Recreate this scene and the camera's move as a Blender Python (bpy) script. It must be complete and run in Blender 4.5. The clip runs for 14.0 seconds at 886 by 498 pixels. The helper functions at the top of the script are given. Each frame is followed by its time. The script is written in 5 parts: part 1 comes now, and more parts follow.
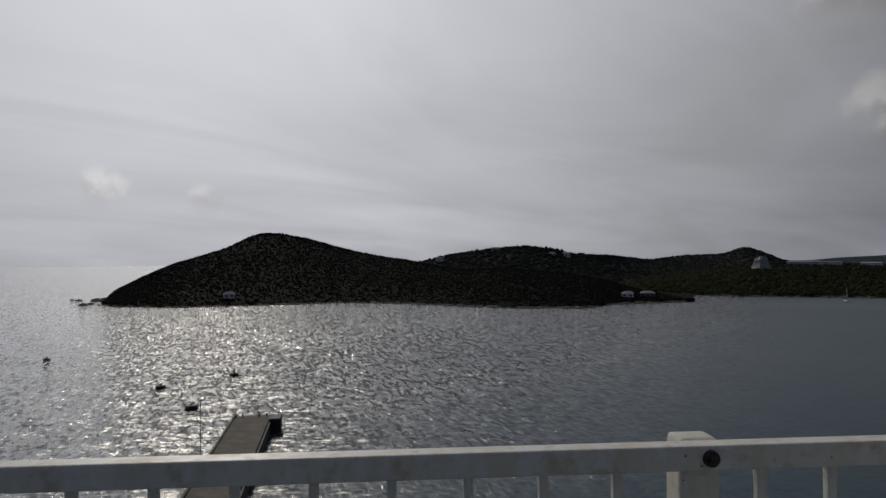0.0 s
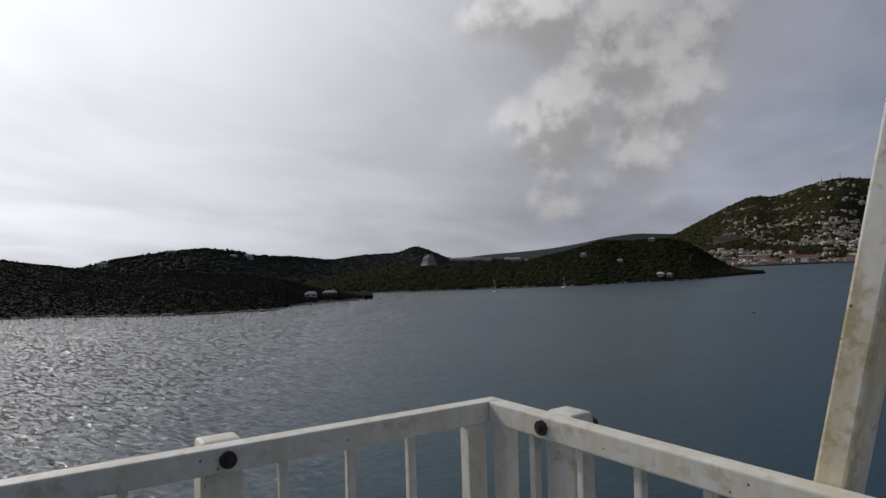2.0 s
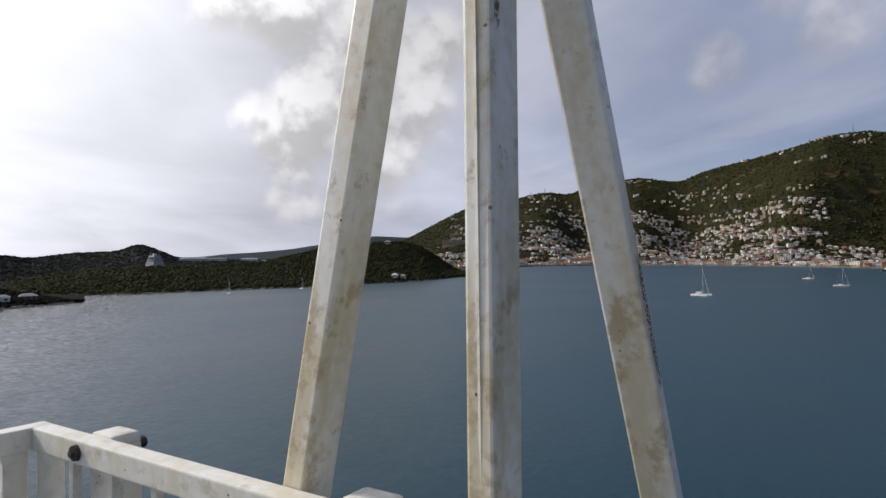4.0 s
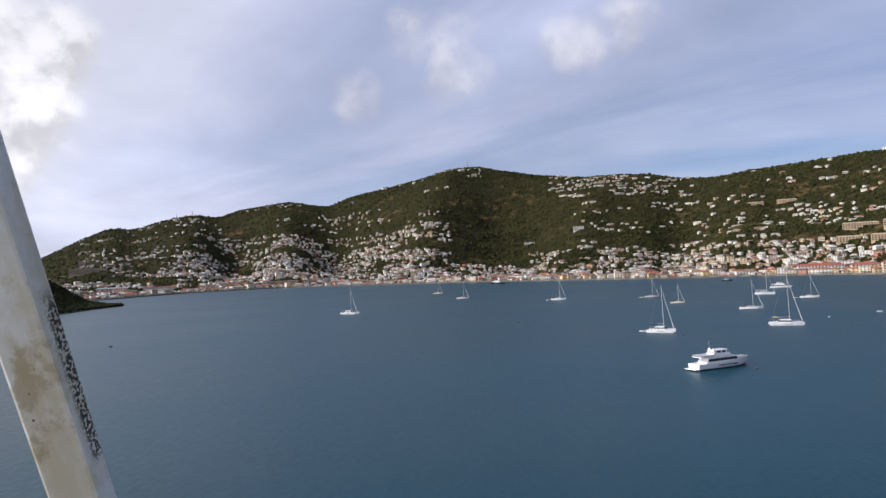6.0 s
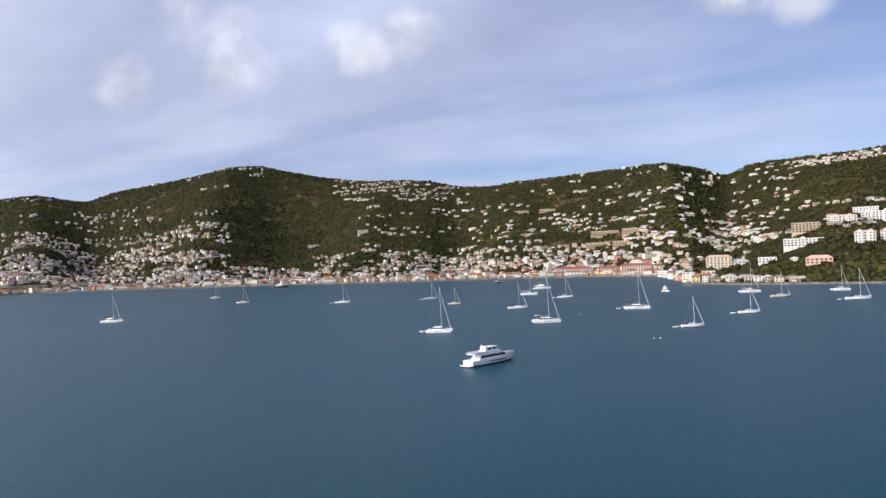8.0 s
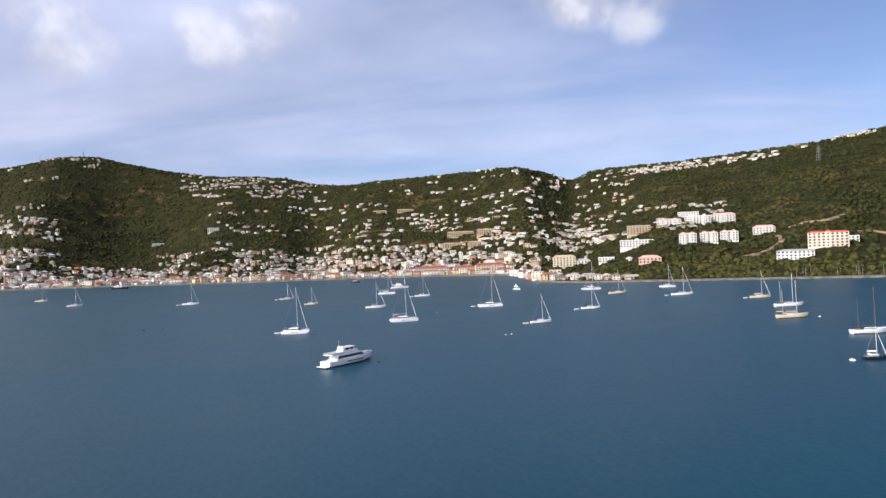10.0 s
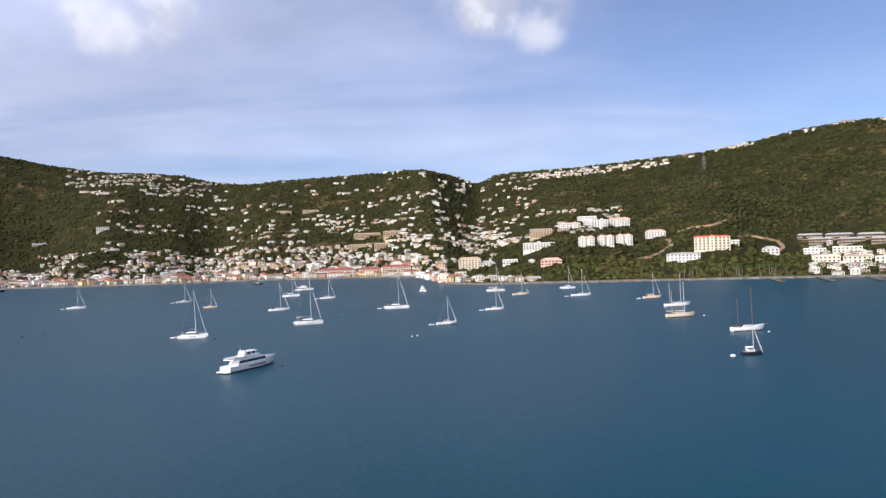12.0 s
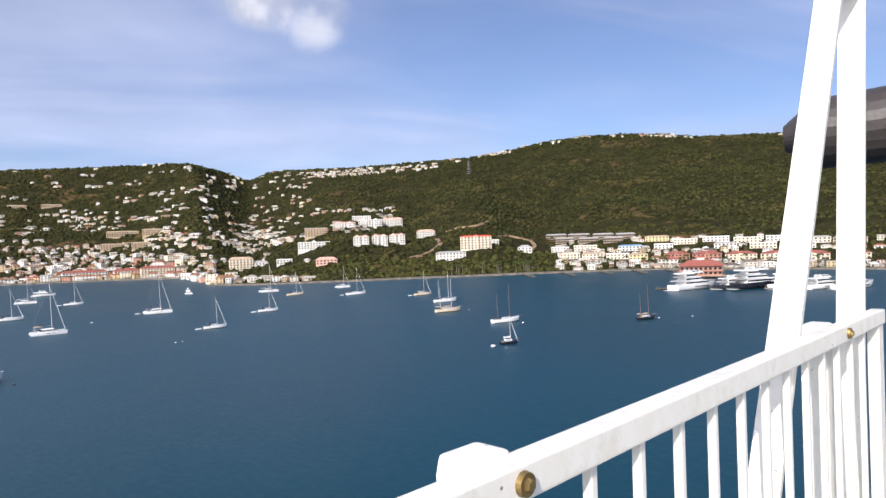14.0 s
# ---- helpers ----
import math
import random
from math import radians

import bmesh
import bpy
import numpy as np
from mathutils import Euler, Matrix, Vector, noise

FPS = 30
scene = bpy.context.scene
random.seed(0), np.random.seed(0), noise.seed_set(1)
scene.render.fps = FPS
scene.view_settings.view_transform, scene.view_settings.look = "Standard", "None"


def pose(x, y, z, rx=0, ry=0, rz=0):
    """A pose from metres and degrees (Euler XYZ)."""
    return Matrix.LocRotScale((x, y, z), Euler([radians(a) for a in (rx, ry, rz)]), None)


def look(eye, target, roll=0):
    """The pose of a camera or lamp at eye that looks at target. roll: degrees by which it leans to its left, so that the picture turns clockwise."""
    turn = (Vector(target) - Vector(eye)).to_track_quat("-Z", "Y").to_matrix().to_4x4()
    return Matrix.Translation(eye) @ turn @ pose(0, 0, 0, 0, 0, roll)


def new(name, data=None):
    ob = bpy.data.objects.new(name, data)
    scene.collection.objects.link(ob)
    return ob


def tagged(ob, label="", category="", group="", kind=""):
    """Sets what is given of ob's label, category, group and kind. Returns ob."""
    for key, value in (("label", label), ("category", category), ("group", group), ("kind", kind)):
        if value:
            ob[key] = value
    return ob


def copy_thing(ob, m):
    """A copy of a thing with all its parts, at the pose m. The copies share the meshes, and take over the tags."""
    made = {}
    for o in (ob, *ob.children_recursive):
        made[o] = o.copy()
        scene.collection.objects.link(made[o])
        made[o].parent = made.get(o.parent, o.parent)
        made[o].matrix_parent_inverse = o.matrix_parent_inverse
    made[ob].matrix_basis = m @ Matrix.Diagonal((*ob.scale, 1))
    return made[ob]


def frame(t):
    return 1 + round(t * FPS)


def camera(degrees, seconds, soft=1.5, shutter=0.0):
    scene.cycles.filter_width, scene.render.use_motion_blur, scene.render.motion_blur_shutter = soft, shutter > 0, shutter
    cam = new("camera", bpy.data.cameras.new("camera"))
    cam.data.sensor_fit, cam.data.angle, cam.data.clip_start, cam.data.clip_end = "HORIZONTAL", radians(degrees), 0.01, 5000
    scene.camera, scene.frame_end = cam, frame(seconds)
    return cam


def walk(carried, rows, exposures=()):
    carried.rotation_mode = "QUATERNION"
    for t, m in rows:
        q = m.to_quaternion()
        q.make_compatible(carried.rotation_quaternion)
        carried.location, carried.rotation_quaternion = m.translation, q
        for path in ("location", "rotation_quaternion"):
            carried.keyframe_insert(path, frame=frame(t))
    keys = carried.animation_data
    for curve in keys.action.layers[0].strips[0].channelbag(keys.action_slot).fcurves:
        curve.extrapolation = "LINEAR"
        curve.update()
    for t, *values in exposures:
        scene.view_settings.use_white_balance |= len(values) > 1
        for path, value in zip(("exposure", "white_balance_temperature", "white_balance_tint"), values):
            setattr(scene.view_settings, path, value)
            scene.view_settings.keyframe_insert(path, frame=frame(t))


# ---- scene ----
cam = camera(67.80, 14.0)

PATH = [
    (0, pose(0.000, 0.000, 38.000, 90.84, 0.38, 0.01)),
    (0.5, pose(0.129, 0.058, 37.986, 90.55, 1.41, -8.90)),
    (1, pose(0.207, 0.042, 37.986, 90.71, 1.87, -14.75)),
    (1.5, pose(0.307, 0.012, 37.982, 90.76, 1.35, -22.03)),
    (2, pose(0.395, -0.024, 37.982, 90.48, 1.66, -26.98)),
    (2.2, pose(0.420, -0.039, 37.986, 90.46, 1.45, -28.23)),
    (4.3, pose(0.818, -0.414, 38.008, 90.51, 0.91, -52.96)),
    (4.5, pose(0.853, -0.464, 38.009, 90.89, 1.04, -55.11)),
    (5, pose(0.931, -0.566, 38.020, 91.24, 0.97, -60.02)),
    (5.5, pose(1.044, -0.586, 38.006, 90.73, 1.64, -67.39)),
    (6, pose(1.174, -0.548, 38.006, 91.31, 2.45, -78.84)),
    (6.5, pose(1.203, -0.596, 38.003, 90.91, 1.67, -82.60)),
    (7, pose(1.208, -0.606, 38.001, 90.56, 2.08, -86.04)),
    (7.5, pose(1.209, -0.608, 37.999, 90.90, 1.81, -91.16)),
    (8, pose(1.209, -0.606, 37.997, 90.81, 2.21, -97.43)),
    (8.5, pose(1.208, -0.604, 37.995, 90.80, 2.81, -103.07)),
    (8.7, pose(1.208, -0.603, 37.993, 90.51, 2.94, -104.98)),
    (10.8, pose(1.199, -0.577, 37.973, 90.38, 1.81, -111.80)),
    (11, pose(1.197, -0.573, 37.971, 90.37, 1.85, -112.84)),
    (11.5, pose(1.190, -0.558, 37.960, 90.59, 1.70, -115.80)),
    (12, pose(1.181, -0.541, 37.947, 90.20, 1.82, -117.82)),
    (12.5, pose(1.170, -0.536, 37.925, 90.14, 1.76, -120.38)),
    (13, pose(1.135, -0.625, 37.919, 90.43, 1.48, -123.58)),
    (13.5, pose(1.067, -0.750, 37.914, 90.49, 1.28, -128.44)),
    (14, pose(1.044, -0.884, 37.909, 89.50, 1.92, -137.16)),
]
EXPOSURES = [(0, -2.28, 6500, 9), (0.5, -1.98, 6500, 9), (1, -1.87, 6500, 9), (2.2, -1.43, 6450, 9), (4.3, -0.70, 6400, 11), (5.5, -0.46, 6280, 13), (6, -0.33, 6250, 13), (6.5, -0.25, 6250, 13), (14, -0.02, 6250, 13)]
walk(cam, PATH, EXPOSURES)

# ---- world, sun ----
SUN_BEARING, SUN_HEIGHT = 20.0, 33.0     # degrees to the left of +y, degrees above the horizon


def bearing(az, el=0.0):
    """Unit vector towards a bearing (degrees to the left of +y) and an elevation."""
    a, e = radians(az), radians(el)
    return Vector((-math.sin(a) * math.cos(e), math.cos(a) * math.cos(e), math.sin(e)))


class Nodes:
    """Short spelling for building a node tree."""

    def __init__(self, tree):
        self.tree = tree
        tree.nodes.clear()

    def add(self, kind, **inputs):
        node = self.tree.nodes.new(kind)
        for key, value in inputs.items():
            socket = node.inputs[int(key[1:])] if key[0] == "i" and key[1:].isdigit() else node.inputs[key]
            self.put(socket, value)
        return node

    def put(self, socket, value):
        if isinstance(value, bpy.types.NodeSocket):
            self.tree.links.new(value, socket)
        else:
            socket.default_value = value

    def math(self, op, a, b=0.0, c=0.0, clamp=False):
        node = self.add("ShaderNodeMath", i0=a, i1=b, i2=c)
        node.operation, node.use_clamp = op, clamp
        return node.outputs[0]

    def vmath(self, op, a, b=(0, 0, 0)):
        node = self.add("ShaderNodeVectorMath", i0=a, i1=b)
        node.operation = op
        return node.outputs["Value"] if op in ("DOT_PRODUCT", "LENGTH") else node.outputs[0]

    def noise(self, vector, scale, detail=4.0, rough=0.55, warp=0.0):
        node = self.add("ShaderNodeTexNoise", Vector=vector, Scale=scale, Detail=detail, Roughness=rough, Distortion=warp)
        return node.outputs[0]

    def smooth(self, value, low, high):
        node = self.add("ShaderNodeMapRange", i0=value, i1=low, i2=high, i3=0.0, i4=1.0)
        node.interpolation_type = "SMOOTHSTEP"
        return node.outputs[0]

    def mix(self, factor, a, b):
        node = self.tree.nodes.new("ShaderNodeMix")
        node.data_type = "RGBA"
        self.put(node.inputs[0], factor)
        for socket, value in ((node.inputs[6], a), (node.inputs[7], b)):
            self.put(socket, value if isinstance(value, bpy.types.NodeSocket) else (*value[:3], 1.0))
        return node.outputs[2]


def build_world():
    world = bpy.data.worlds.new("sky")
    scene.world = world
    world.use_nodes = True
    n = Nodes(world.node_tree)
    way = n.add("ShaderNodeTexCoord").outputs["Generated"]
    sky = n.add("ShaderNodeTexSky")
    sky.sky_type, sky.sun_disc = "NISHITA", False
    sky.sun_elevation, sky.sun_rotation = radians(SUN_HEIGHT), radians(-SUN_BEARING)
    sky.dust_density, sky.air_density, sky.ozone_density, sky.altitude = 0.3, 1.0, 4.0, 40.0
    blue = n.vmath("SCALE", n.vmath("MULTIPLY", sky.outputs[0], (1.0, 1.0, 1.14)))
    blue.node.inputs["Scale"].default_value = SKY_STRENGTH
    # flattened sky dome, so that high cloud runs out to the horizon
    split = n.add("ShaderNodeSeparateXYZ", i0=way)
    up = n.math("MAXIMUM", split.outputs[2], 0.0)
    low = n.math("ADD", up, 0.16)
    flat = n.add("ShaderNodeCombineXYZ", i0=n.math("DIVIDE", split.outputs[0], low), i1=n.math("DIVIDE", split.outputs[1], low), i2=0.0).outputs[0]
    # the high cloud is combed out along one wind, the thicker veil along another
    combed = n.add("ShaderNodeMapping", Vector=flat, Rotation=(0, 0, radians(-66))).outputs[0]
    mapped = n.add("ShaderNodeMapping", Vector=combed, Scale=(0.42, 1.15, 1.0)).outputs[0]
    turned = n.add("ShaderNodeMapping", Vector=flat, Rotation=(0, 0, radians(-40))).outputs[0]
    drift = n.add("ShaderNodeMapping", Vector=turned, Scale=(0.55, 1.1, 1.0)).outputs[0]
    streak = n.noise(mapped, 0.95, 4.5, 0.52, 0.5)
    soft = n.noise(flat, 0.55, 3.0, 0.5)
    near_sun = n.vmath("DOT_PRODUCT", way, tuple(bearing(SUN_BEARING, SUN_HEIGHT)))
    side = n.smooth(near_sun, 0.05, 0.72)
    veil = n.math("ADD", n.math("MULTIPLY", streak, 1.25), n.math("MULTIPLY", soft, 0.75))
    veil = n.smooth(veil, 0.78, 1.28)
    across = n.smooth(near_sun, -0.42, 0.22)
    cover = n.math("ADD", n.math("ADD", n.math("ADD", n.math("MULTIPLY", veil, 0.50), 0.17), n.math("MULTIPLY", across, 0.40)), n.math("MULTIPLY", side, 0.80), clamp=True)
    # the unseen high cloud overhead is thinned to lessen the ambient light
    cover = n.math("MULTIPLY", cover, n.math("SUBTRACT", 1.0, n.math("MULTIPLY", n.smooth(split.outputs[2], 0.42, 0.72), 0.8)))
    # thin cloud: brightest round the sun
    glow = n.math("POWER", n.math("MAXIMUM", near_sun, 0.0), 10.0)
    bright = n.math("ADD", n.math("MULTIPLY", n.noise(flat, 0.9, 5.0, 0.55, 0.5), 0.52), n.math("MULTIPLY", glow, 1.3))
    bright = n.math("ADD", bright, n.math("ADD", n.math("MULTIPLY", veil, 0.06), n.math("MULTIPLY", across, 0.10)))
    level = n.math("ADD", n.math("ADD", bright, VEIL_LEVEL), n.math("ADD", n.math("MULTIPLY", side, 0.22), n.math("MULTIPLY", n.smooth(near_sun, 0.48, 0.99), 1.25)))
    level = n.math("MULTIPLY", level, n.math("ADD", 0.70, n.math("MULTIPLY", n.noise(drift, 0.8, 4.0, 0.5, 0.9), 0.60)))
    tint = n.mix(side, (0.90, 0.955, 1.20), (0.975, 0.985, 1.06))
    veil_colour = n.add("ShaderNodeVectorMath", i0=tint)
    veil_colour.operation = "SCALE"
    n.put(veil_colour.inputs["Scale"], level)
    colour = n.mix(cover, blue, veil_colour.outputs[0])
    # cumulus heaps where they stand
    heaps = None
    for az, el, size, weight in ((-33, 20, 3.2, 0.9), (-40, 17.6, 4.6, 0.95), (-47.5, 16.6, 3.6, 0.85), (-40, 13.7, 4.6, 0.95), (-46, 13.5, 3.8, 0.85), (-37.4, 9.4, 3.4, 0.95), (-44, 9.7, 4.2, 0.95), (-48, 7.6, 2.2, 0.7), (-36.3, 4.6, 1.6, 0.75), (-39.5, 5.2, 2.3, 0.9), (-43.2, 5.6, 2.3, 0.85), (-32, 12.5, 2.2, 0.7), (-81.2, 16.6, 2.5, 1.0), (-80.9, 18.8, 2.2, 1.0), (-79.6, 14.6, 2.0, 0.9), (-76.4, 19.0, 2.2, 0.85), (-72, 14.6, 2.2, 0.75), (-93.9, 18.2, 2.5, 0.8), (-90.8, 18.2, 2.1, 0.7), (-97, 18.4, 1.8, 0.6), (-122.7, 20.6, 2.6, 0.8), (-127, 19.2, 2.2, 0.7), (-118.7, 20.2, 1.9, 0.5), (27, 5.5, 1.6, 0.6), (20, 4.6, 1.2, 0.5)):
        edge = n.smooth(n.vmath("DOT_PRODUCT", way, tuple(bearing(az, el))), math.cos(radians(size * 1.9)), math.cos(radians(size * 0.2)))
        edge = n.math("MULTIPLY", edge, weight)
        heaps = edge if heaps is None else n.math("MAXIMUM", heaps, edge)

    def small(v):
        node = n.add("ShaderNodeVectorMath", i0=v)
        node.operation = "SCALE"
        node.inputs["Scale"].default_value = 0.06
        return node.outputs[0]

    def billow(at):
        cells = n.add("ShaderNodeTexVoronoi", Vector=n.vmath("ADD", at, small(n.add("ShaderNodeTexNoise", Vector=at, Scale=16.0, Detail=4.0).outputs[1])), Scale=10.0)
        cells.feature = "SMOOTH_F1"
        cells.inputs["Smoothness"].default_value = 0.35
        puffs = n.math("SUBTRACT", 1.0, cells.outputs["Distance"])
        return n.math("ADD", n.math("MULTIPLY", n.noise(at, 6.0, 6.0, 0.56), 0.62), n.math("MULTIPLY", puffs, 0.38))

    lumps = billow(way)
    above = billow(n.vmath("ADD", way, (0.0, 0.0, 0.022)))
    heap = n.smooth(n.math("ADD", n.math("MULTIPLY", heaps, 0.36), n.math("MULTIPLY", lumps, 1.25)), n.math("ADD", 0.72, n.math("MULTIPLY", side, 0.02)), n.math("SUBTRACT", 1.10, n.math("MULTIPLY", side, 0.12)))
    lit = n.smooth(n.math("SUBTRACT", lumps, above), -0.06, 0.06)
    lift = n.math("ADD", n.math("MULTIPLY", lit, n.math("ADD", 0.32, n.math("MULTIPLY", side, 0.34))), n.math("SUBTRACT", 0.90, n.math("MULTIPLY", side, 0.08)))
    lift = n.math("MULTIPLY", lift, n.math("ADD", level, n.math("MULTIPLY", n.math("SUBTRACT", 1.0, side), 0.10)))
    heap_colour = n.add("ShaderNodeVectorMath", i0=(1.0, 0.98, 0.985))
    heap_colour.operation = "SCALE"
    n.put(heap_colour.inputs["Scale"], lift)
    heap_light = heap_colour.outputs[0]
    colour = n.mix(n.math("MULTIPLY", heap, n.math("MULTIPLY", n.smooth(heaps, 0.0, 0.9), n.math("ADD", 0.74, n.math("MULTIPLY", side, 0.16)))), colour, heap_light)
    back = n.add("ShaderNodeBackground", Color=colour, Strength=1.0)
    out = n.add("ShaderNodeOutputWorld", Surface=back.outputs[0])


SKY_STRENGTH, VEIL_LEVEL = 0.11, 0.46
build_world()
sun = new("sun", bpy.data.lights.new("sun", "SUN"))
sun.data.energy, sun.data.angle, sun.data.color = 5.0, radians(1.2), (1.0, 0.925, 0.81)
sun.matrix_world = look((0, 0, 60), Vector((0, 0, 60)) - bearing(SUN_BEARING, SUN_HEIGHT))


# ---- materials ----
def material(name):
    mat = bpy.data.materials.new(name)
    mat.use_nodes = True
    return mat, Nodes(mat.node_tree)


def finish(n, colour, rough=0.6, metal=0.0, height=None, bump=0.2, dist=0.05, **more):
    shader = n.add("ShaderNodeBsdfPrincipled", **{"Base Color": colour, "Roughness": rough, "Metallic": metal}, **more)
    if height is not None:
        n.put(shader.inputs["Normal"], n.add("ShaderNodeBump", Height=height, Strength=bump, Distance=dist).outputs[0])
    n.add("ShaderNodeOutputMaterial", Surface=shader.outputs[0])


def plain(name, a, b, scale=3.0, rough=0.6, metal=0.0, bump=0.15, dist=0.02, spread=0.0, space="Object"):
    """Two tones mixed by noise at two scales, with fine relief; spread: how far whole objects differ."""
    mat, n = material(name)
    at = n.add("ShaderNodeTexCoord").outputs[space]
    big, fine = n.noise(at, scale, 4.0), n.noise(at, scale * 9.0, 3.0)
    f = n.smooth(n.math("ADD", n.math("MULTIPLY", big, 0.7), n.math("MULTIPLY", fine, 0.3)), 0.35, 0.65)
    colour = n.mix(f, (*a, 1), (*b, 1))
    if spread:
        hsv = n.add("ShaderNodeHueSaturation", Color=colour, Value=n.math("ADD", n.math("MULTIPLY", n.add("ShaderNodeObjectInfo").outputs["Random"], spread), 1.0 - spread / 2))
        colour = hsv.outputs[0]
    finish(n, colour, n.math("ADD", n.math("MULTIPLY", fine, 0.2), rough - 0.1), metal, fine, bump, dist)
    return mat


def palette(name, colours, rough=0.7, island=False, dirt=0.12):
    """One of several paints for each object (or each loose piece), a little stained."""
    mat, n = material(name)
    pick = n.add("ShaderNodeNewGeometry").outputs["Random Per Island"] if island else n.add("ShaderNodeObjectInfo").outputs["Random"]
    ramp = n.add("ShaderNodeValToRGB", Fac=pick)
    ramp.color_ramp.interpolation = "CONSTANT"
    elements = ramp.color_ramp.elements
    for i, c in enumerate(colours):
        e = elements[i] if i < 2 else elements.new(0.99)
        e.color = (*c, 1)
    for i in range(len(colours)):
        elements[i].position = i / len(colours)
    at = n.add("ShaderNodeNewGeometry").outputs["Position"]
    stain = n.smooth(n.noise(at, 0.35, 4.0), 0.4, 0.75)
    colour = n.mix(n.math("MULTIPLY", stain, dirt * 2), ramp.outputs[0], (0.22, 0.19, 0.15))
    finish(n, colour, rough)
    return mat


def foliage(name, dark, light, dry, dry_amount, scale=1.0, bump=0.6):
    mat, n = material(name)
    at = n.add("ShaderNodeNewGeometry").outputs["Position"]
    wide, mid, fine = n.noise(at, 0.006, 4.0), n.noise(at, 0.035 * scale, 5.0, 0.6), n.noise(at, 0.22 * scale, 3.0, 0.65)
    f = n.smooth(n.math("ADD", n.math("MULTIPLY", mid, 0.55), n.math("MULTIPLY", fine, 0.45)), 0.36, 0.66)
    colour = n.mix(f, (*dark, 1), (*light, 1))
    bare = n.smooth(n.math("ADD", n.math("MULTIPLY", wide, 0.6), n.math("MULTIPLY", mid, 0.4)), 0.62 - dry_amount, 0.72 - dry_amount)
    colour = n.mix(n.math("MULTIPLY", bare, 0.55), colour, (*dry, 1))
    finish(n, colour, 0.85, 0.0, n.math("ADD", n.math("MULTIPLY", mid, 0.6), fine), bump, 5.0, **{"Specular IOR Level": 0.03})
    return mat


def crowns(name, dark, light, dry=None):
    """Tree crowns: each its own tone, with dry stretches of the slope and broad patches of painted cloud shade."""
    mat, n = material(name)
    geo = n.add("ShaderNodeNewGeometry")
    at = geo.outputs["Position"]
    fine, wide = n.noise(at, 0.5, 4.0, 0.65), n.noise(at, 0.0045, 5.0, 0.6, 0.4)
    f = n.math("ADD", n.math("MULTIPLY", geo.outputs["Random Per Island"], 0.55), n.math("MULTIPLY", fine, 0.45))
    # broad noise puts patchy cloud shade into the crowns' tone
    f = n.math("ADD", f, n.math("MULTIPLY", n.math("SUBTRACT", wide, 0.5), 0.9), clamp=True)
    colour = n.mix(f, (*dark, 1), (*light, 1))
    if dry:
        patch = n.smooth(n.noise(at, 0.011, 5.0, 0.65, 0.6), 0.50, 0.66)
        colour = n.mix(n.math("MULTIPLY", patch, 0.65), colour, (*dry, 1))
    finish(n, colour, 0.8, 0.0, fine, 0.8, 1.5, **{"Specular IOR Level": 0.03})
    return mat


def sea_material():
    mat, n = material("sea_water")
    at = n.add("ShaderNodeNewGeometry").outputs["Position"]
    wind = n.add("ShaderNodeMapping", Vector=at, Rotation=(0, 0, radians(-14)), Scale=(0.55, 1.0, 1.0)).outputs[0]
    # choppier, darker water towards the open sea than in the harbour; the divide is fitted to the camera's views
    reach = n.vmath("DOT_PRODUCT", at, (1.0, -0.6, 0.0))
    open_sea = n.smooth(reach, 10.0, -150.0)

    def tilt(scale, detail, rough, amount, over=wind):
        """Random slopes of the water's facets at one size of wave."""
        field = n.add("ShaderNodeTexNoise", Vector=over, Scale=scale, Detail=detail, Roughness=rough)
        node = n.add("ShaderNodeVectorMath", i0=n.vmath("SUBTRACT", field.outputs[1], (0.5, 0.5, 0.5)))
        node.operation = "SCALE"
        node.inputs["Scale"].default_value = amount
        return node.outputs[0]

    def facing_up(slope, amount):
        node = n.add("ShaderNodeVectorMath", i0=slope)
        node.operation = "SCALE"
        n.put(node.inputs["Scale"], amount)
        return n.vmath("NORMALIZE", n.vmath("ADD", n.vmath("MULTIPLY", node.outputs[0], (1.2, 1.1, 0.0)), (0.0, 0.0, 1.0)))

    # long low waves under a skin of small steep facets, which catch the sun one by one; facets are stretched to fit the
    # camera's view
    waves = n.vmath("ADD", tilt(0.16, 2.0, 0.5, 0.35), tilt(0.8, 2.0, 0.6, 1.1))
    swung = n.add("ShaderNodeMapping", Vector=at, Rotation=(0, 0, radians(-20))).outputs[0]
    ridged = n.add("ShaderNodeMapping", Vector=swung, Scale=(1.0, 0.26, 1.0)).outputs[0]
    facets = n.vmath("ADD", waves, tilt(0.95, 1.0, 0.5, 3.4, ridged))
    gust = n.noise(at, 0.007, 3.0, 0.55, 0.6)
    colour = n.mix(n.smooth(gust, 0.35, 0.65), (0.0002, 0.035, 0.055, 1), (0.0003, 0.041, 0.064, 1))
    colour = n.mix(open_sea, colour, (0.001, 0.015, 0.020))
    rough = n.math("ADD", n.math("MULTIPLY", gust, 0.08), n.math("SUBTRACT", 0.32, n.math("MULTIPLY", open_sea, 0.03)))
    finish(n, colour, rough, 0.0, IOR=n.math("ADD", 1.285, n.math("MULTIPLY", open_sea, 0.035)), Normal=facing_up(waves, n.math("ADD", 0.12, n.math("MULTIPLY", open_sea, 0.85))),
           **{"Coat Weight": open_sea, "Coat Roughness": 0.09, "Coat IOR": 1.33, "Coat Normal": facing_up(facets, 1.0)})
    return mat


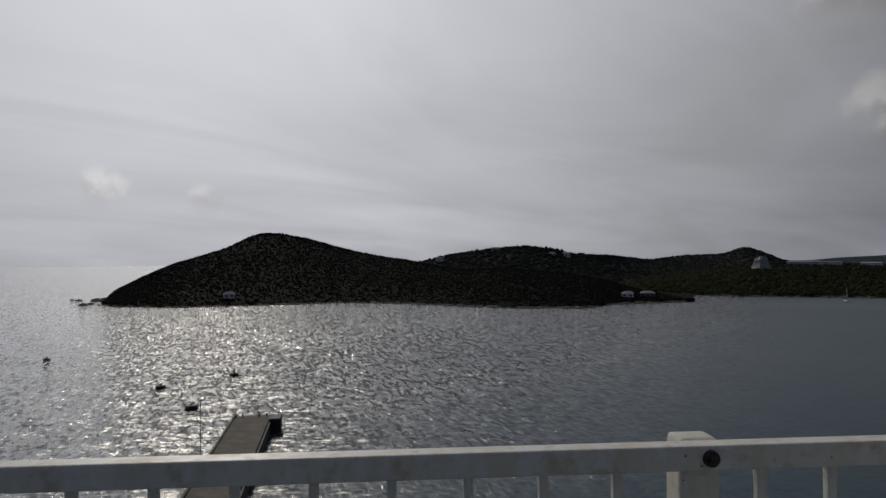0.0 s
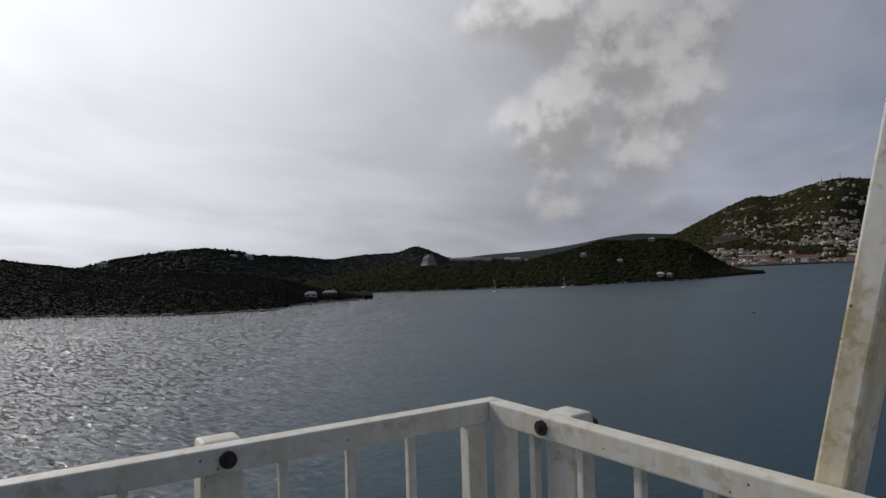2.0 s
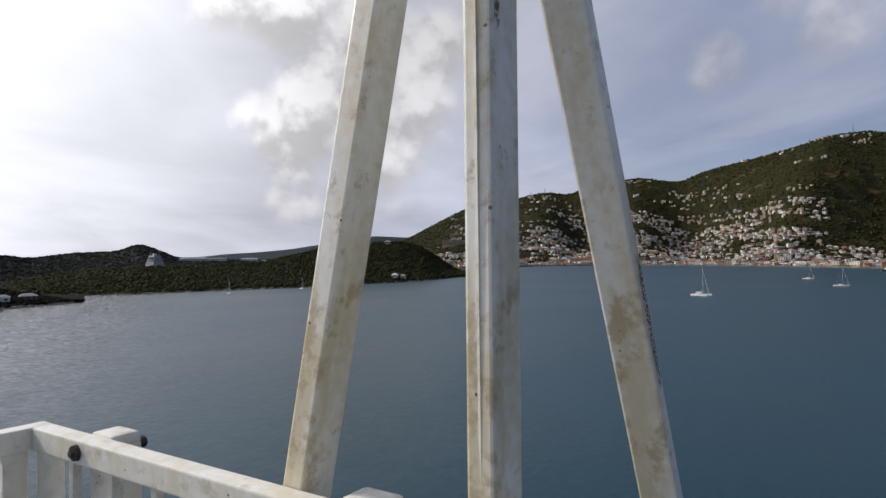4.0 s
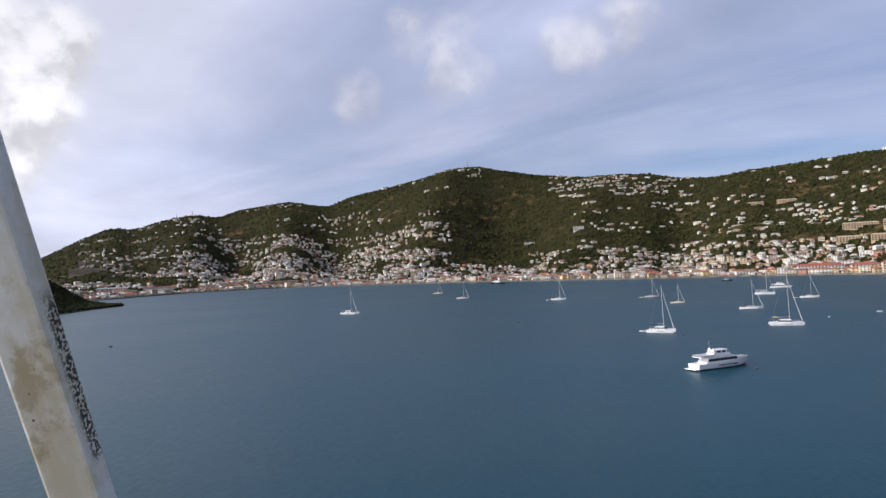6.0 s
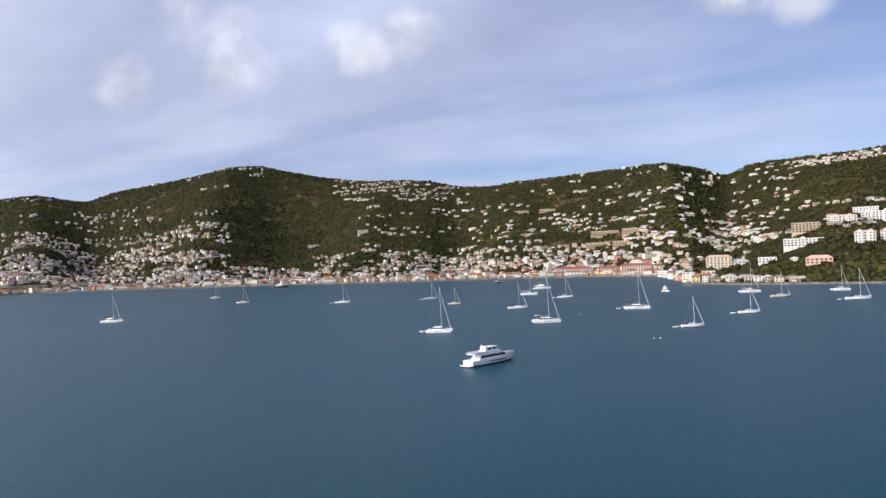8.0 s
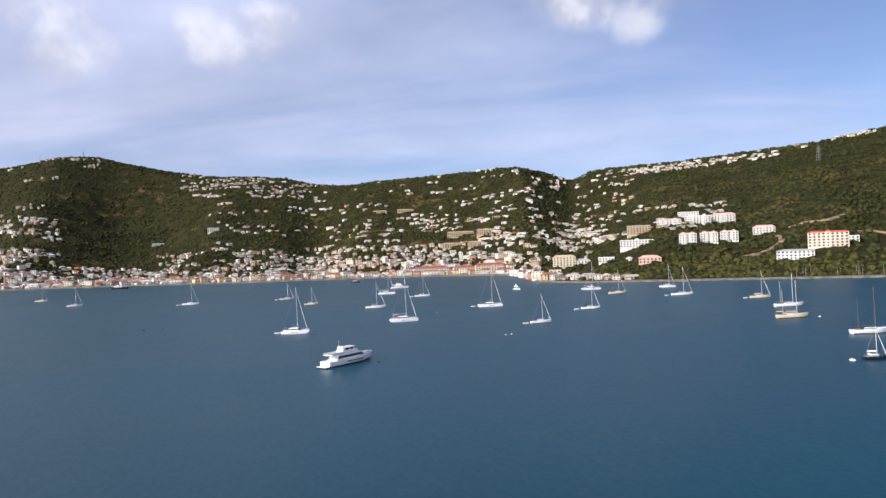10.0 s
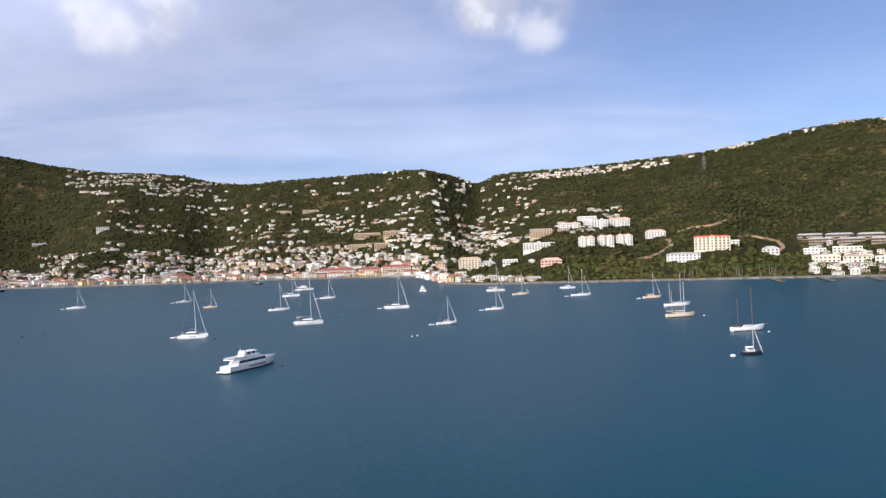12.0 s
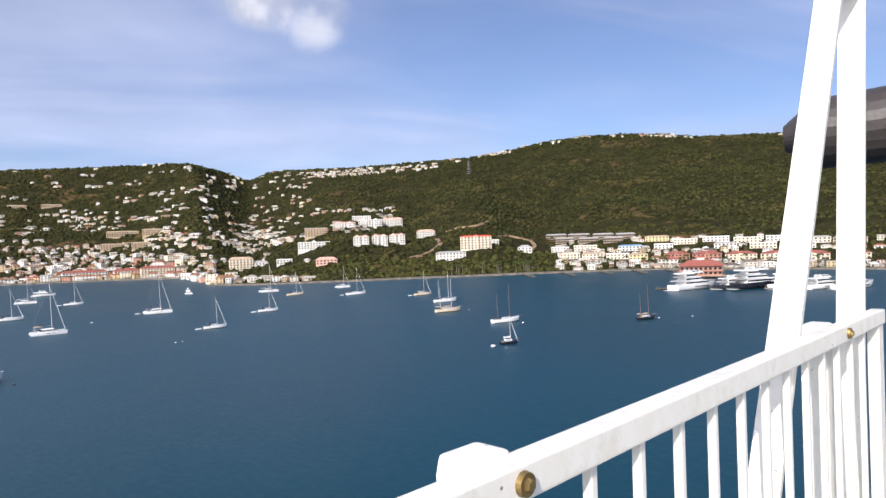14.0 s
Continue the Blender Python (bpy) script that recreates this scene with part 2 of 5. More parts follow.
def ship_paint(name="white_ship_paint", stains=1.0, rash=None, rust=None):
    """Gloss white marine paint, yellowed by salt and runs, with rust specks. rash, rust: heights between which they crowd."""
    mat, n = material(name)
    coord = n.add("ShaderNodeTexCoord").outputs["Object"]
    runs = n.add("ShaderNodeMapping", Vector=coord, Scale=(1.0, 1.0, 0.22)).outputs[0]
    yellow = n.smooth(n.math("ADD", n.math("MULTIPLY", n.noise(runs, 9.0, 5.0, 0.6), 0.7), n.math("MULTIPLY", n.noise(coord, 34.0, 3.0), 0.3)), 0.38, 0.64)
    colour = n.mix(n.math("MULTIPLY", yellow, 0.62 * stains), (0.84, 0.82, 0.755), (0.64, 0.56, 0.38))
    blotch = n.smooth(n.math("ADD", n.math("MULTIPLY", n.noise(coord, 22.0, 4.0, 0.65), 0.6), n.math("MULTIPLY", n.noise(coord, 5.0, 2.0), 0.4)), 0.52, 0.63)
    colour = n.mix(n.math("MULTIPLY", blotch, 0.42 * stains), colour, (0.38, 0.28, 0.12))
    specks = n.add("ShaderNodeTexVoronoi", Vector=coord, Scale=48.0)
    dot = n.math("LESS_THAN", specks.outputs["Distance"], 0.16)
    rare = n.math("GREATER_THAN", n.noise(coord, 14.0, 2.0), 0.64)
    spot = n.math("MULTIPLY", dot, rare)
    colour = n.mix(n.math("MULTIPLY", spot, 0.85), colour, (0.10, 0.055, 0.03))
    split = n.add("ShaderNodeSeparateXYZ", i0=coord)
    if rash:
        band = n.math("MULTIPLY", n.smooth(split.outputs[2], rash[0], rash[0] + 0.03), n.smooth(split.outputs[2], rash[1], rash[1] - 0.05))
        grains = n.smooth(n.noise(coord, 170.0, 2.0), 0.45, 0.50)
        colour = n.mix(n.math("MULTIPLY", n.math("MULTIPLY", band, grains), n.math("MULTIPLY", n.smooth(split.outputs[1], -0.034, -0.041), n.smooth(split.outputs[0], -0.014, 0.002))), colour, (0.03, 0.022, 0.016))
    if rust:
        band = n.math("MULTIPLY", n.smooth(split.outputs[2], rust[0], rust[0] + 0.05), n.smooth(split.outputs[2], rust[1], rust[1] - 0.05))
        flakes = n.smooth(n.noise(coord, 55.0, 4.0, 0.65), 0.50, 0.60)
        narrow = n.smooth(n.math("ABSOLUTE", n.math("ADD", split.outputs[0], rust[2])), 0.013, 0.004)
        colour = n.mix(n.math("MULTIPLY", n.math("MULTIPLY", band, narrow), flakes), colour, (0.085, 0.03, 0.010))
    finish(n, colour, n.math("ADD", n.math("MULTIPLY", yellow, 0.25), 0.32), 0.0, n.noise(coord, 60.0, 3.0), 0.12, 0.004)
    return mat


M = {
    "sea": sea_material(),
    "paint": ship_paint(),
    "paint_clean": ship_paint("fresh_white_ship_paint", 0.35),
    "paint_stained": ship_paint("stained_white_ship_paint", 1.5),
    "paint_rash": ship_paint("white_ship_paint_rusting", 1.5, (-0.24, 0.08)),
    "paint_rust": ship_paint("white_ship_paint_flaking", 1.5, None, (0.41, 0.53, 0.024)),
    "bolt": plain("oxidised_bolt", (0.035, 0.03, 0.028), (0.07, 0.06, 0.05), 40, 0.5, 0.6),
    "brass": plain("tarnished_brass", (0.22, 0.15, 0.06), (0.40, 0.28, 0.11), 30, 0.45, 0.8),
    "dark_metal": plain("dark_grey_metal", (0.035, 0.03, 0.028), (0.06, 0.05, 0.045), 3, 0.45),
    "deck": plain("deck_steel", (0.05, 0.07, 0.08), (0.08, 0.10, 0.11), 2, 0.7),
    "ship_side": plain("ship_side_white", (0.70, 0.70, 0.67), (0.78, 0.78, 0.76), 0.6, 0.4),
    # darkened as wet concrete, with the pier's backlit shade in the colour too
    "concrete": plain("shade_darkened_concrete", (0.10, 0.088, 0.066), (0.17, 0.15, 0.115), 0.4, 0.9),
    "rubber": plain("black_rubber", (0.012, 0.012, 0.012), (0.03, 0.03, 0.028), 2, 0.7),
    "slope": foliage("mountain_scrub", (0.018, 0.018, 0.008), (0.044, 0.041, 0.016), (0.17, 0.105, 0.05), 0.06),
    # the island's backlit shade is put into this near-black scrub colour
    "island": foliage("backlit_island_scrub", (0.005, 0.006, 0.004), (0.008, 0.009, 0.006), (0.014, 0.013, 0.009), 0.0, 1.6, 0.3),
    # blue of the distant air is mixed into the far hills' colour
    "far_hill": foliage("hazed_far_hill_scrub", (0.035, 0.046, 0.048), (0.050, 0.062, 0.062), (0.09, 0.09, 0.075), 0.0),
    "crown": crowns("tree_crowns", (0.011, 0.015, 0.007), (0.062, 0.063, 0.021), (0.092, 0.074, 0.029)),
    "crown_shore": crowns("shore_tree_crowns", (0.024, 0.027, 0.009), (0.085, 0.085, 0.026)),
    # island crowns, blackened in colour for the shade of the side facing away from the sun
    "crown_backlit": crowns("backlit_scrub_crowns", (0.005, 0.006, 0.004), (0.008, 0.009, 0.006)),
    # crowns and ground of the back hills carry distance haze in their greyed colours
    "crown_hazy": crowns("hazed_hill_crowns", (0.022, 0.025, 0.021), (0.040, 0.043, 0.034)),
    "low_hill": foliage("hazed_hill_scrub", (0.020, 0.022, 0.019), (0.032, 0.034, 0.028), (0.045, 0.042, 0.032), 0.0, 1.6, 0.3),
    "crown_green": crowns("peninsula_crowns", (0.014, 0.017, 0.008), (0.054, 0.056, 0.021)),
    "cape": foliage("peninsula_scrub", (0.016, 0.019, 0.009), (0.042, 0.045, 0.018), (0.065, 0.058, 0.03), 0.0, 1.6, 0.3),
    "frond": crowns("palm_fronds", (0.035, 0.055, 0.015), (0.09, 0.11, 0.035)),
    "bark": plain("palm_bark", (0.12, 0.10, 0.07), (0.24, 0.21, 0.16), 4, 0.9),
    "rock": plain("shore_rock", (0.10, 0.085, 0.07), (0.22, 0.19, 0.15), 0.5, 0.9),
    "walls_far": palette("far_house_walls", [(0.68, 0.65, 0.58), (0.58, 0.50, 0.38), (0.74, 0.72, 0.67), (0.46, 0.36, 0.24), (0.64, 0.58, 0.46), (0.70, 0.67, 0.61), (0.55, 0.44, 0.26), (0.62, 0.56, 0.48), (0.40, 0.22, 0.15), (0.40, 0.36, 0.31)], 0.75, True),
    "roofs_far": palette("far_house_roofs", [(0.34, 0.12, 0.07), (0.55, 0.53, 0.49), (0.70, 0.68, 0.64), (0.18, 0.15, 0.13), (0.28, 0.20, 0.15), (0.11, 0.10, 0.09), (0.40, 0.37, 0.33), (0.62, 0.60, 0.56)], 0.8, True),
    "rust_roof": plain("rusting_tin_roof", (0.22, 0.10, 0.055), (0.34, 0.17, 0.09), 0.5, 0.75),
    "dark_roof": plain("dark_shingle_roof", (0.06, 0.05, 0.045), (0.11, 0.095, 0.08), 0.5, 0.8),
    "ochre_wall": plain("ochre_render", (0.46, 0.34, 0.20), (0.56, 0.43, 0.27), 0.3, 0.75),
    "glass": plain("dark_glass", (0.015, 0.018, 0.022), (0.035, 0.04, 0.045), 2, 0.15),
    "white_wall": plain("white_render", (0.62, 0.59, 0.54), (0.72, 0.69, 0.64), 0.3, 0.7),
    "cream_wall": plain("cream_render", (0.66, 0.57, 0.43), (0.76, 0.67, 0.53), 0.3, 0.75),
    "tan_wall": plain("tan_render", (0.42, 0.31, 0.20), (0.54, 0.41, 0.27), 0.3, 0.8),
    "yellow_wall": plain("yellow_render", (0.62, 0.49, 0.25), (0.72, 0.59, 0.33), 0.3, 0.75),
    "coral_wall": plain("coral_render", (0.36, 0.17, 0.12), (0.45, 0.23, 0.16), 0.3, 0.75),
    "pink_wall": plain("pink_render", (0.55, 0.33, 0.26), (0.66, 0.42, 0.33), 0.3, 0.75),
    "red_roof": plain("red_roof", (0.25, 0.075, 0.055), (0.34, 0.115, 0.085), 0.5, 0.7),
    "bright_red": plain("bright_red_roof", (0.55, 0.06, 0.03), (0.62, 0.10, 0.05), 0.5, 0.6),
    "grey_roof": plain("grey_roof", (0.32, 0.31, 0.30), (0.46, 0.45, 0.43), 0.5, 0.8),
    "white_roof": plain("white_roof", (0.72, 0.71, 0.69), (0.80, 0.80, 0.78), 0.5, 0.6),
    "blue_roof": plain("blue_roof", (0.16, 0.30, 0.45), (0.22, 0.38, 0.52), 0.5, 0.55),
    "gelcoat": plain("white_gelcoat", (0.76, 0.76, 0.75), (0.82, 0.82, 0.81), 0.7, 0.25),
    "gel_cream": plain("cream_gelcoat", (0.62, 0.52, 0.36), (0.70, 0.60, 0.44), 0.7, 0.3),
    "navy": plain("dark_hull_paint", (0.012, 0.014, 0.022), (0.022, 0.024, 0.034), 0.7, 0.2),
    "canvas": plain("tan_canvas", (0.40, 0.30, 0.20), (0.50, 0.38, 0.26), 3, 0.9),
    "canvas_blue": plain("navy_canvas", (0.02, 0.03, 0.06), (0.035, 0.05, 0.09), 3, 0.9),
    "spar": plain("mast_alloy", (0.58, 0.57, 0.55), (0.68, 0.67, 0.65), 2, 0.35, 0.4),
    "wood": plain("varnished_wood", (0.10, 0.06, 0.04), (0.18, 0.11, 0.075), 2, 0.4),
    "teak": plain("weathered_teak", (0.28, 0.21, 0.14), (0.38, 0.30, 0.21), 2, 0.7),
    "mast_steel": plain("lattice_steel", (0.16, 0.16, 0.17), (0.24, 0.24, 0.25), 1, 0.6),
    # white ship's decks greyed: shade of the backlit side is in the colour
    "ship_shaded": plain("shaded_white_superstructure", (0.34, 0.34, 0.34), (0.44, 0.44, 0.43), 0.2, 0.6),
    # tan walls taken down to brown, with shade put into the colour
    "shaded_wall": plain("shaded_brown_wall", (0.22, 0.165, 0.11), (0.32, 0.245, 0.17), 0.3, 0.85),
    "earth": plain("bare_earth", (0.20, 0.13, 0.075), (0.32, 0.22, 0.13), 0.15, 0.95),
    "sand": plain("shore_road", (0.10, 0.088, 0.07), (0.19, 0.165, 0.13), 0.2, 0.9),
}


# ---- mesh helpers ----
def mesh_of(name, bm, mats):
    me = bpy.data.meshes.new(name)
    bm.normal_update()
    bm.to_mesh(me)
    bm.free()
    for m in mats if isinstance(mats, (list, tuple)) else [mats]:
        me.materials.append(m)
    return me


def part(name, bm, mat, parent=None, label="", smooth=False):
    """Links a bmesh as one mesh object, under a thing or a part."""
    ob = new(name, mesh_of(name, bm, mat))
    ob.parent = parent
    if smooth:
        for p in ob.data.polygons:
            p.use_smooth = True
    return tagged(ob, label)


def thing(name, m, label, category, group="", kind=""):
    ob = new(name)
    ob.matrix_world = m
    return tagged(ob, label, category, group, kind)


def box(bm, c, s, taper=(1.0, 1.0), bevel=0.0, turn=None):
    """A box about c with sides s, its top drawn in by taper."""
    made = bmesh.ops.create_cube(bm, size=1.0)["verts"]
    for v in made:
        k = v.co.z > 0
        v.co = Vector((v.co.x * s[0] * (taper[0] if k else 1), v.co.y * s[1] * (taper[1] if k else 1), v.co.z * s[2]))
    if bevel:
        edges = list({e for v in made for e in v.link_edges})
        made = list({v for f in bmesh.ops.bevel(bm, geom=edges, offset=bevel, segments=2, affect="EDGES", profile=0.6)["faces"] for v in f.verts} | {v for v in made if v.is_valid})
    m = Matrix.Translation(c) @ (turn or Matrix())
    bmesh.ops.transform(bm, matrix=m, verts=made)
    return made


def rod(bm, a, b, ra, rb=None, sides=8):
    """A round bar from a to b."""
    a, b = Vector(a), Vector(b)
    d = b - a
    m = Matrix.Translation((a + b) / 2) @ d.to_track_quat("Z", "Y").to_matrix().to_4x4()
    bmesh.ops.create_cone(bm, cap_ends=True, segments=sides, radius1=ra, radius2=ra if rb is None else rb, depth=d.length, matrix=m)


def fresh():
    return bmesh.new()


def boxed(*args, **kw):
    bm = fresh()
    box(bm, *args, **kw)
    return bm


def rodded(*args, **kw):
    bm = fresh()
    rod(bm, *args, **kw)
    return bm


# ---- value noise on arrays ----
def lattice(ix, iy, seed):
    h = (ix * 374761393 + iy * 668265263 + seed * 974711) & 0x7FFFFFFF
    h = ((h ^ (h >> 13)) * 1274126177) & 0x7FFFFFFF
    return ((h ^ (h >> 16)) & 0xFFFF) / 65535.0


def rough2(x, y, scale, octaves=4, seed=1):
    """Fractal value noise, about -1 to 1."""
    total, amp, norm = 0.0, 1.0, 0.0
    for o in range(octaves):
        u, v = np.asarray(x) / scale * 2**o, np.asarray(y) / scale * 2**o
        iu, iv = np.floor(u).astype(np.int64), np.floor(v).astype(np.int64)
        fu, fv = u - iu, v - iv
        fu, fv = fu * fu * (3 - 2 * fu), fv * fv * (3 - 2 * fv)
        a, b = lattice(iu, iv, seed + o), lattice(iu + 1, iv, seed + o)
        c, d = lattice(iu, iv + 1, seed + o), lattice(iu + 1, iv + 1, seed + o)
        total = total + amp * ((a + (b - a) * fu) * (1 - fv) + (c + (d - c) * fu) * fv)
        norm, amp = norm + amp, amp * 0.5
    return total / norm * 2 - 1


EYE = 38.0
# ---- land: hills round the harbour, each a slope from shore to crest fitted to the camera's view ----
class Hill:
    """A slope by bearing: shore distance, crest distance and crest height angle, fitted to the camera's view."""

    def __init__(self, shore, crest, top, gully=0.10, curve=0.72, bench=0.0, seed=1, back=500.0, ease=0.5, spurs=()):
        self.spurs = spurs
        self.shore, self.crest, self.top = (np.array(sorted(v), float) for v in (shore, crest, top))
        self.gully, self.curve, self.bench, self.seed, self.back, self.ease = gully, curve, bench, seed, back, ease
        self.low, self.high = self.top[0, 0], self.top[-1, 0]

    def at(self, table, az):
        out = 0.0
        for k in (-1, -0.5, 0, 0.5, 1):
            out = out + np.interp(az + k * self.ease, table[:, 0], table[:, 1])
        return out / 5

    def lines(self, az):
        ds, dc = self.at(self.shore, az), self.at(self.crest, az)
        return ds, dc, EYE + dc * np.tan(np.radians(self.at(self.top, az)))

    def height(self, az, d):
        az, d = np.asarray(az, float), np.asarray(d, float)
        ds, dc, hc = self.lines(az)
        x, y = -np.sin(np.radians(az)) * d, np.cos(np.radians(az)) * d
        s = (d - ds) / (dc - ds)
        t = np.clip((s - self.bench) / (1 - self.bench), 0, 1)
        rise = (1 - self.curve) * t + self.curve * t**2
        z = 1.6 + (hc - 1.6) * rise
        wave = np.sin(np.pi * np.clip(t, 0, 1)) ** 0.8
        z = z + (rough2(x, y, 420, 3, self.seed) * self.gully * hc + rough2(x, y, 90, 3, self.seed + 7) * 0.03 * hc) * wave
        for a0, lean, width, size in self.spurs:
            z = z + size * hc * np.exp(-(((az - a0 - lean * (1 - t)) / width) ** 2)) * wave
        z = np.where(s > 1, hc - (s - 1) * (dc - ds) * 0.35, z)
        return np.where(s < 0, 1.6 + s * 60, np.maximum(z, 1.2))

    def mesh(self, name, mat, step, rows):
        az = np.arange(self.low, self.high + step, step)
        ds, dc, hc = self.lines(az)
        s = np.concatenate([[-0.05], np.linspace(0, 1, rows), [1 + 0.25 * k for k in (1, 2, 3)]])
        D = ds[:, None] + (dc - ds)[:, None] * s[None]
        D[:, 0] = ds - 6
        D[:, -3:] = dc[:, None] + np.array([0.25, 0.6, 1.0]) * self.back
        A = np.broadcast_to(az[:, None], D.shape)
        Z = self.height(A, D)
        Z[:, 0] = -2.0
        Z[:, -1] = -2.0
        x, y = -np.sin(np.radians(A)) * D, np.cos(np.radians(A)) * D
        verts = np.stack([x, y, Z], -1).reshape(-1, 3)
        n, m = D.shape
        i = np.arange(n - 1)[:, None] * m + np.arange(m - 1)[None]
        faces = np.stack([i, i + 1, i + m + 1, i + m], -1).reshape(-1, 4)
        me = bpy.data.meshes.new(name)
        me.from_pydata(verts.tolist(), [], faces.tolist())
        me.materials.append(mat)
        for p in me.polygons:
            p.use_smooth = True
        return new(name, me)

    def find(self, az, el):
        """The distance at which the slope shows under an elevation angle."""
        ds, dc, hc = self.lines(np.array([az]))
        d = np.linspace(float(ds[0]) + 4, float(dc[0]), 500)
        z = self.height(np.full(500, az), d)
        up = np.degrees(np.arctan2(z - EYE, d))
        k = int(np.argmax(up >= el)) if (up >= el).any() else 499
        return float(d[k]), float(z[k])


def spot(az, d, z=0.0):
    return Vector((-math.sin(radians(az)) * d, math.cos(radians(az)) * d, z))


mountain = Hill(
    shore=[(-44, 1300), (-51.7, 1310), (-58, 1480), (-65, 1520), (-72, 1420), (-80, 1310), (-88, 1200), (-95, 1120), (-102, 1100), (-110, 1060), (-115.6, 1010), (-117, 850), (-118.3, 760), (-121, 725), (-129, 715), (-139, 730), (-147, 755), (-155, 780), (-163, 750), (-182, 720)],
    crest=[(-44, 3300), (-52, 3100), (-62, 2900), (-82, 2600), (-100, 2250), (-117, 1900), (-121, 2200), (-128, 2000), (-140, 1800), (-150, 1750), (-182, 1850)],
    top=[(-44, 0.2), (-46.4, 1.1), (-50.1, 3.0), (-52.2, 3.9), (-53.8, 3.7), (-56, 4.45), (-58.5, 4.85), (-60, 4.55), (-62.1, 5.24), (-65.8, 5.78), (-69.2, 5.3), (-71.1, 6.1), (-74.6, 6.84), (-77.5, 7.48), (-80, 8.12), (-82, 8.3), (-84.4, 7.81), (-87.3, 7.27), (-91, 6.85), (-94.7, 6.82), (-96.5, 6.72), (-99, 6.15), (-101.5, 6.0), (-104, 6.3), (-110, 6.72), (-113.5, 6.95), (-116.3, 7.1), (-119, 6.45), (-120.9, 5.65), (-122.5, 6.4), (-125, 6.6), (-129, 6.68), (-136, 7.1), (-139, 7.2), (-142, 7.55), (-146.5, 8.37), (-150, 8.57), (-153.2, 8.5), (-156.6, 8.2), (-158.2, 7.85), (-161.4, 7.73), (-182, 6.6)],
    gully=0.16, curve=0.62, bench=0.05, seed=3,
    # the hollow at bearing -85.5 is shaped to stand in for a cloud's shade
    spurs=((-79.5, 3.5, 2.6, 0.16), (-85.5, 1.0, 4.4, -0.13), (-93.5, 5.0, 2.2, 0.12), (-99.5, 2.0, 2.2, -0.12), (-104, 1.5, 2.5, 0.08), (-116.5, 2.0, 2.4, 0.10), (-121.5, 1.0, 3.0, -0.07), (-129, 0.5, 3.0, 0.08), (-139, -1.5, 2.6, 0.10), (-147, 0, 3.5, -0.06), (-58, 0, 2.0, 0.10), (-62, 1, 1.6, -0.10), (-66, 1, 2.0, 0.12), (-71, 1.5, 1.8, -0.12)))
island = Hill(
    shore=[(27.3, 640), (26.6, 614), (22.5, 575), (16, 573), (9, 587), (4, 569), (-0.7, 535), (-5.6, 509), (-12.3, 513), (-14.6, 560), (-20, 600), (-20.8, 604)],
    crest=[(27.3, 646), (22, 740), (15, 830), (5, 790), (-5, 720), (-12, 680), (-20, 615), (-20.8, 610)],
    top=[(27.3, -3.4), (26.6, -2.4), (24.6, -1.35), (22.5, -0.39), (20.4, 0.28), (18.2, 0.97), (16.4, 1.91), (15.2, 2.26), (13.7, 2.2), (11.3, 1.72), (9, 1.04), (7, 0.54), (5.1, 0.19), (3.1, -0.1), (1.1, -0.5), (-1.6, -0.95), (-5.7, -0.85), (-10, -1.25), (-13.6, -1.85), (-16.4, -2.66), (-20.1, -3.45), (-20.8, -3.7)],
    gully=0.10, curve=0.1, seed=11, back=160, ease=0.3)
back_hills = Hill(
    shore=[(4, 760), (-10, 800), (-20, 1200), (-34, 1250)],
    crest=[(4, 1000), (-7, 1100), (-13, 1200), (-20, 1650), (-34, 1700)],
    top=[(4, -0.9), (1.7, -0.3), (-0.8, 0.35), (-3.2, 0.62), (-4.7, 0.84), (-7.1, 1.0), (-9.5, 0.75), (-11, 0.32), (-14.7, 0.1), (-17.4, -0.25), (-20.1, 0.12), (-23, 0.2), (-24.7, 0.78), (-26, 0.3), (-27.5, -0.4), (-31, -0.55), (-34, -0.7)],
    gully=0.06, curve=0.3, seed=21, back=300, ease=0.3)
peninsula = Hill(
    shore=[(-13, 745), (-16, 735), (-24, 690), (-29, 704), (-38.6, 727), (-47.8, 825), (-52.4, 975), (-52.9, 985)],
    crest=[(-13, 850), (-24, 850), (-35, 900), (-42, 980), (-47, 1000), (-52.9, 992)],
    top=[(-13, -2.7), (-17.3, -1.7), (-21, -1.2), (-25, -1.05), (-29, -1.05), (-33.9, -0.9), (-37.8, 0), (-40.6, 0.76), (-42.5, 0.68), (-45.7, 0.76), (-47.4, 0.38), (-49.1, -0.75), (-50.4, -1.68), (-52.3, -2.1), (-52.9, -2.25)],
    gully=0.07, curve=0.2, seed=31, back=180, ease=0.3)
far_range = Hill(
    shore=[(-22, 3600), (-54, 3600)], crest=[(-22, 4300), (-54, 4300)],
    top=[(-22, -0.3), (-29, -0.3), (-31, -0.1), (-33.9, 0.05), (-36.3, 0.25), (-39, 0.65), (-41, 1.05), (-43.4, 1.3), (-46, 1.15), (-54, 1.0)],
    gully=0.05, curve=0.3, seed=41, back=300)

# sea: one sheet out to the horizon
bm = fresh()
R_SEA, RINGS = 4980.0, 48
centre = bm.verts.new((0, 0, 0))
ring = [bm.verts.new((R_SEA * math.cos(2 * math.pi * i / 96), R_SEA * math.sin(2 * math.pi * i / 96), 0)) for i in range(96)]
for i in range(96):
    bm.faces.new((centre, ring[i], ring[(i + 1) % 96]))
tagged(part("water", bm, M["sea"]), "slate-blue wind-rippled harbour water running out to sea", "sea", kind="structure")

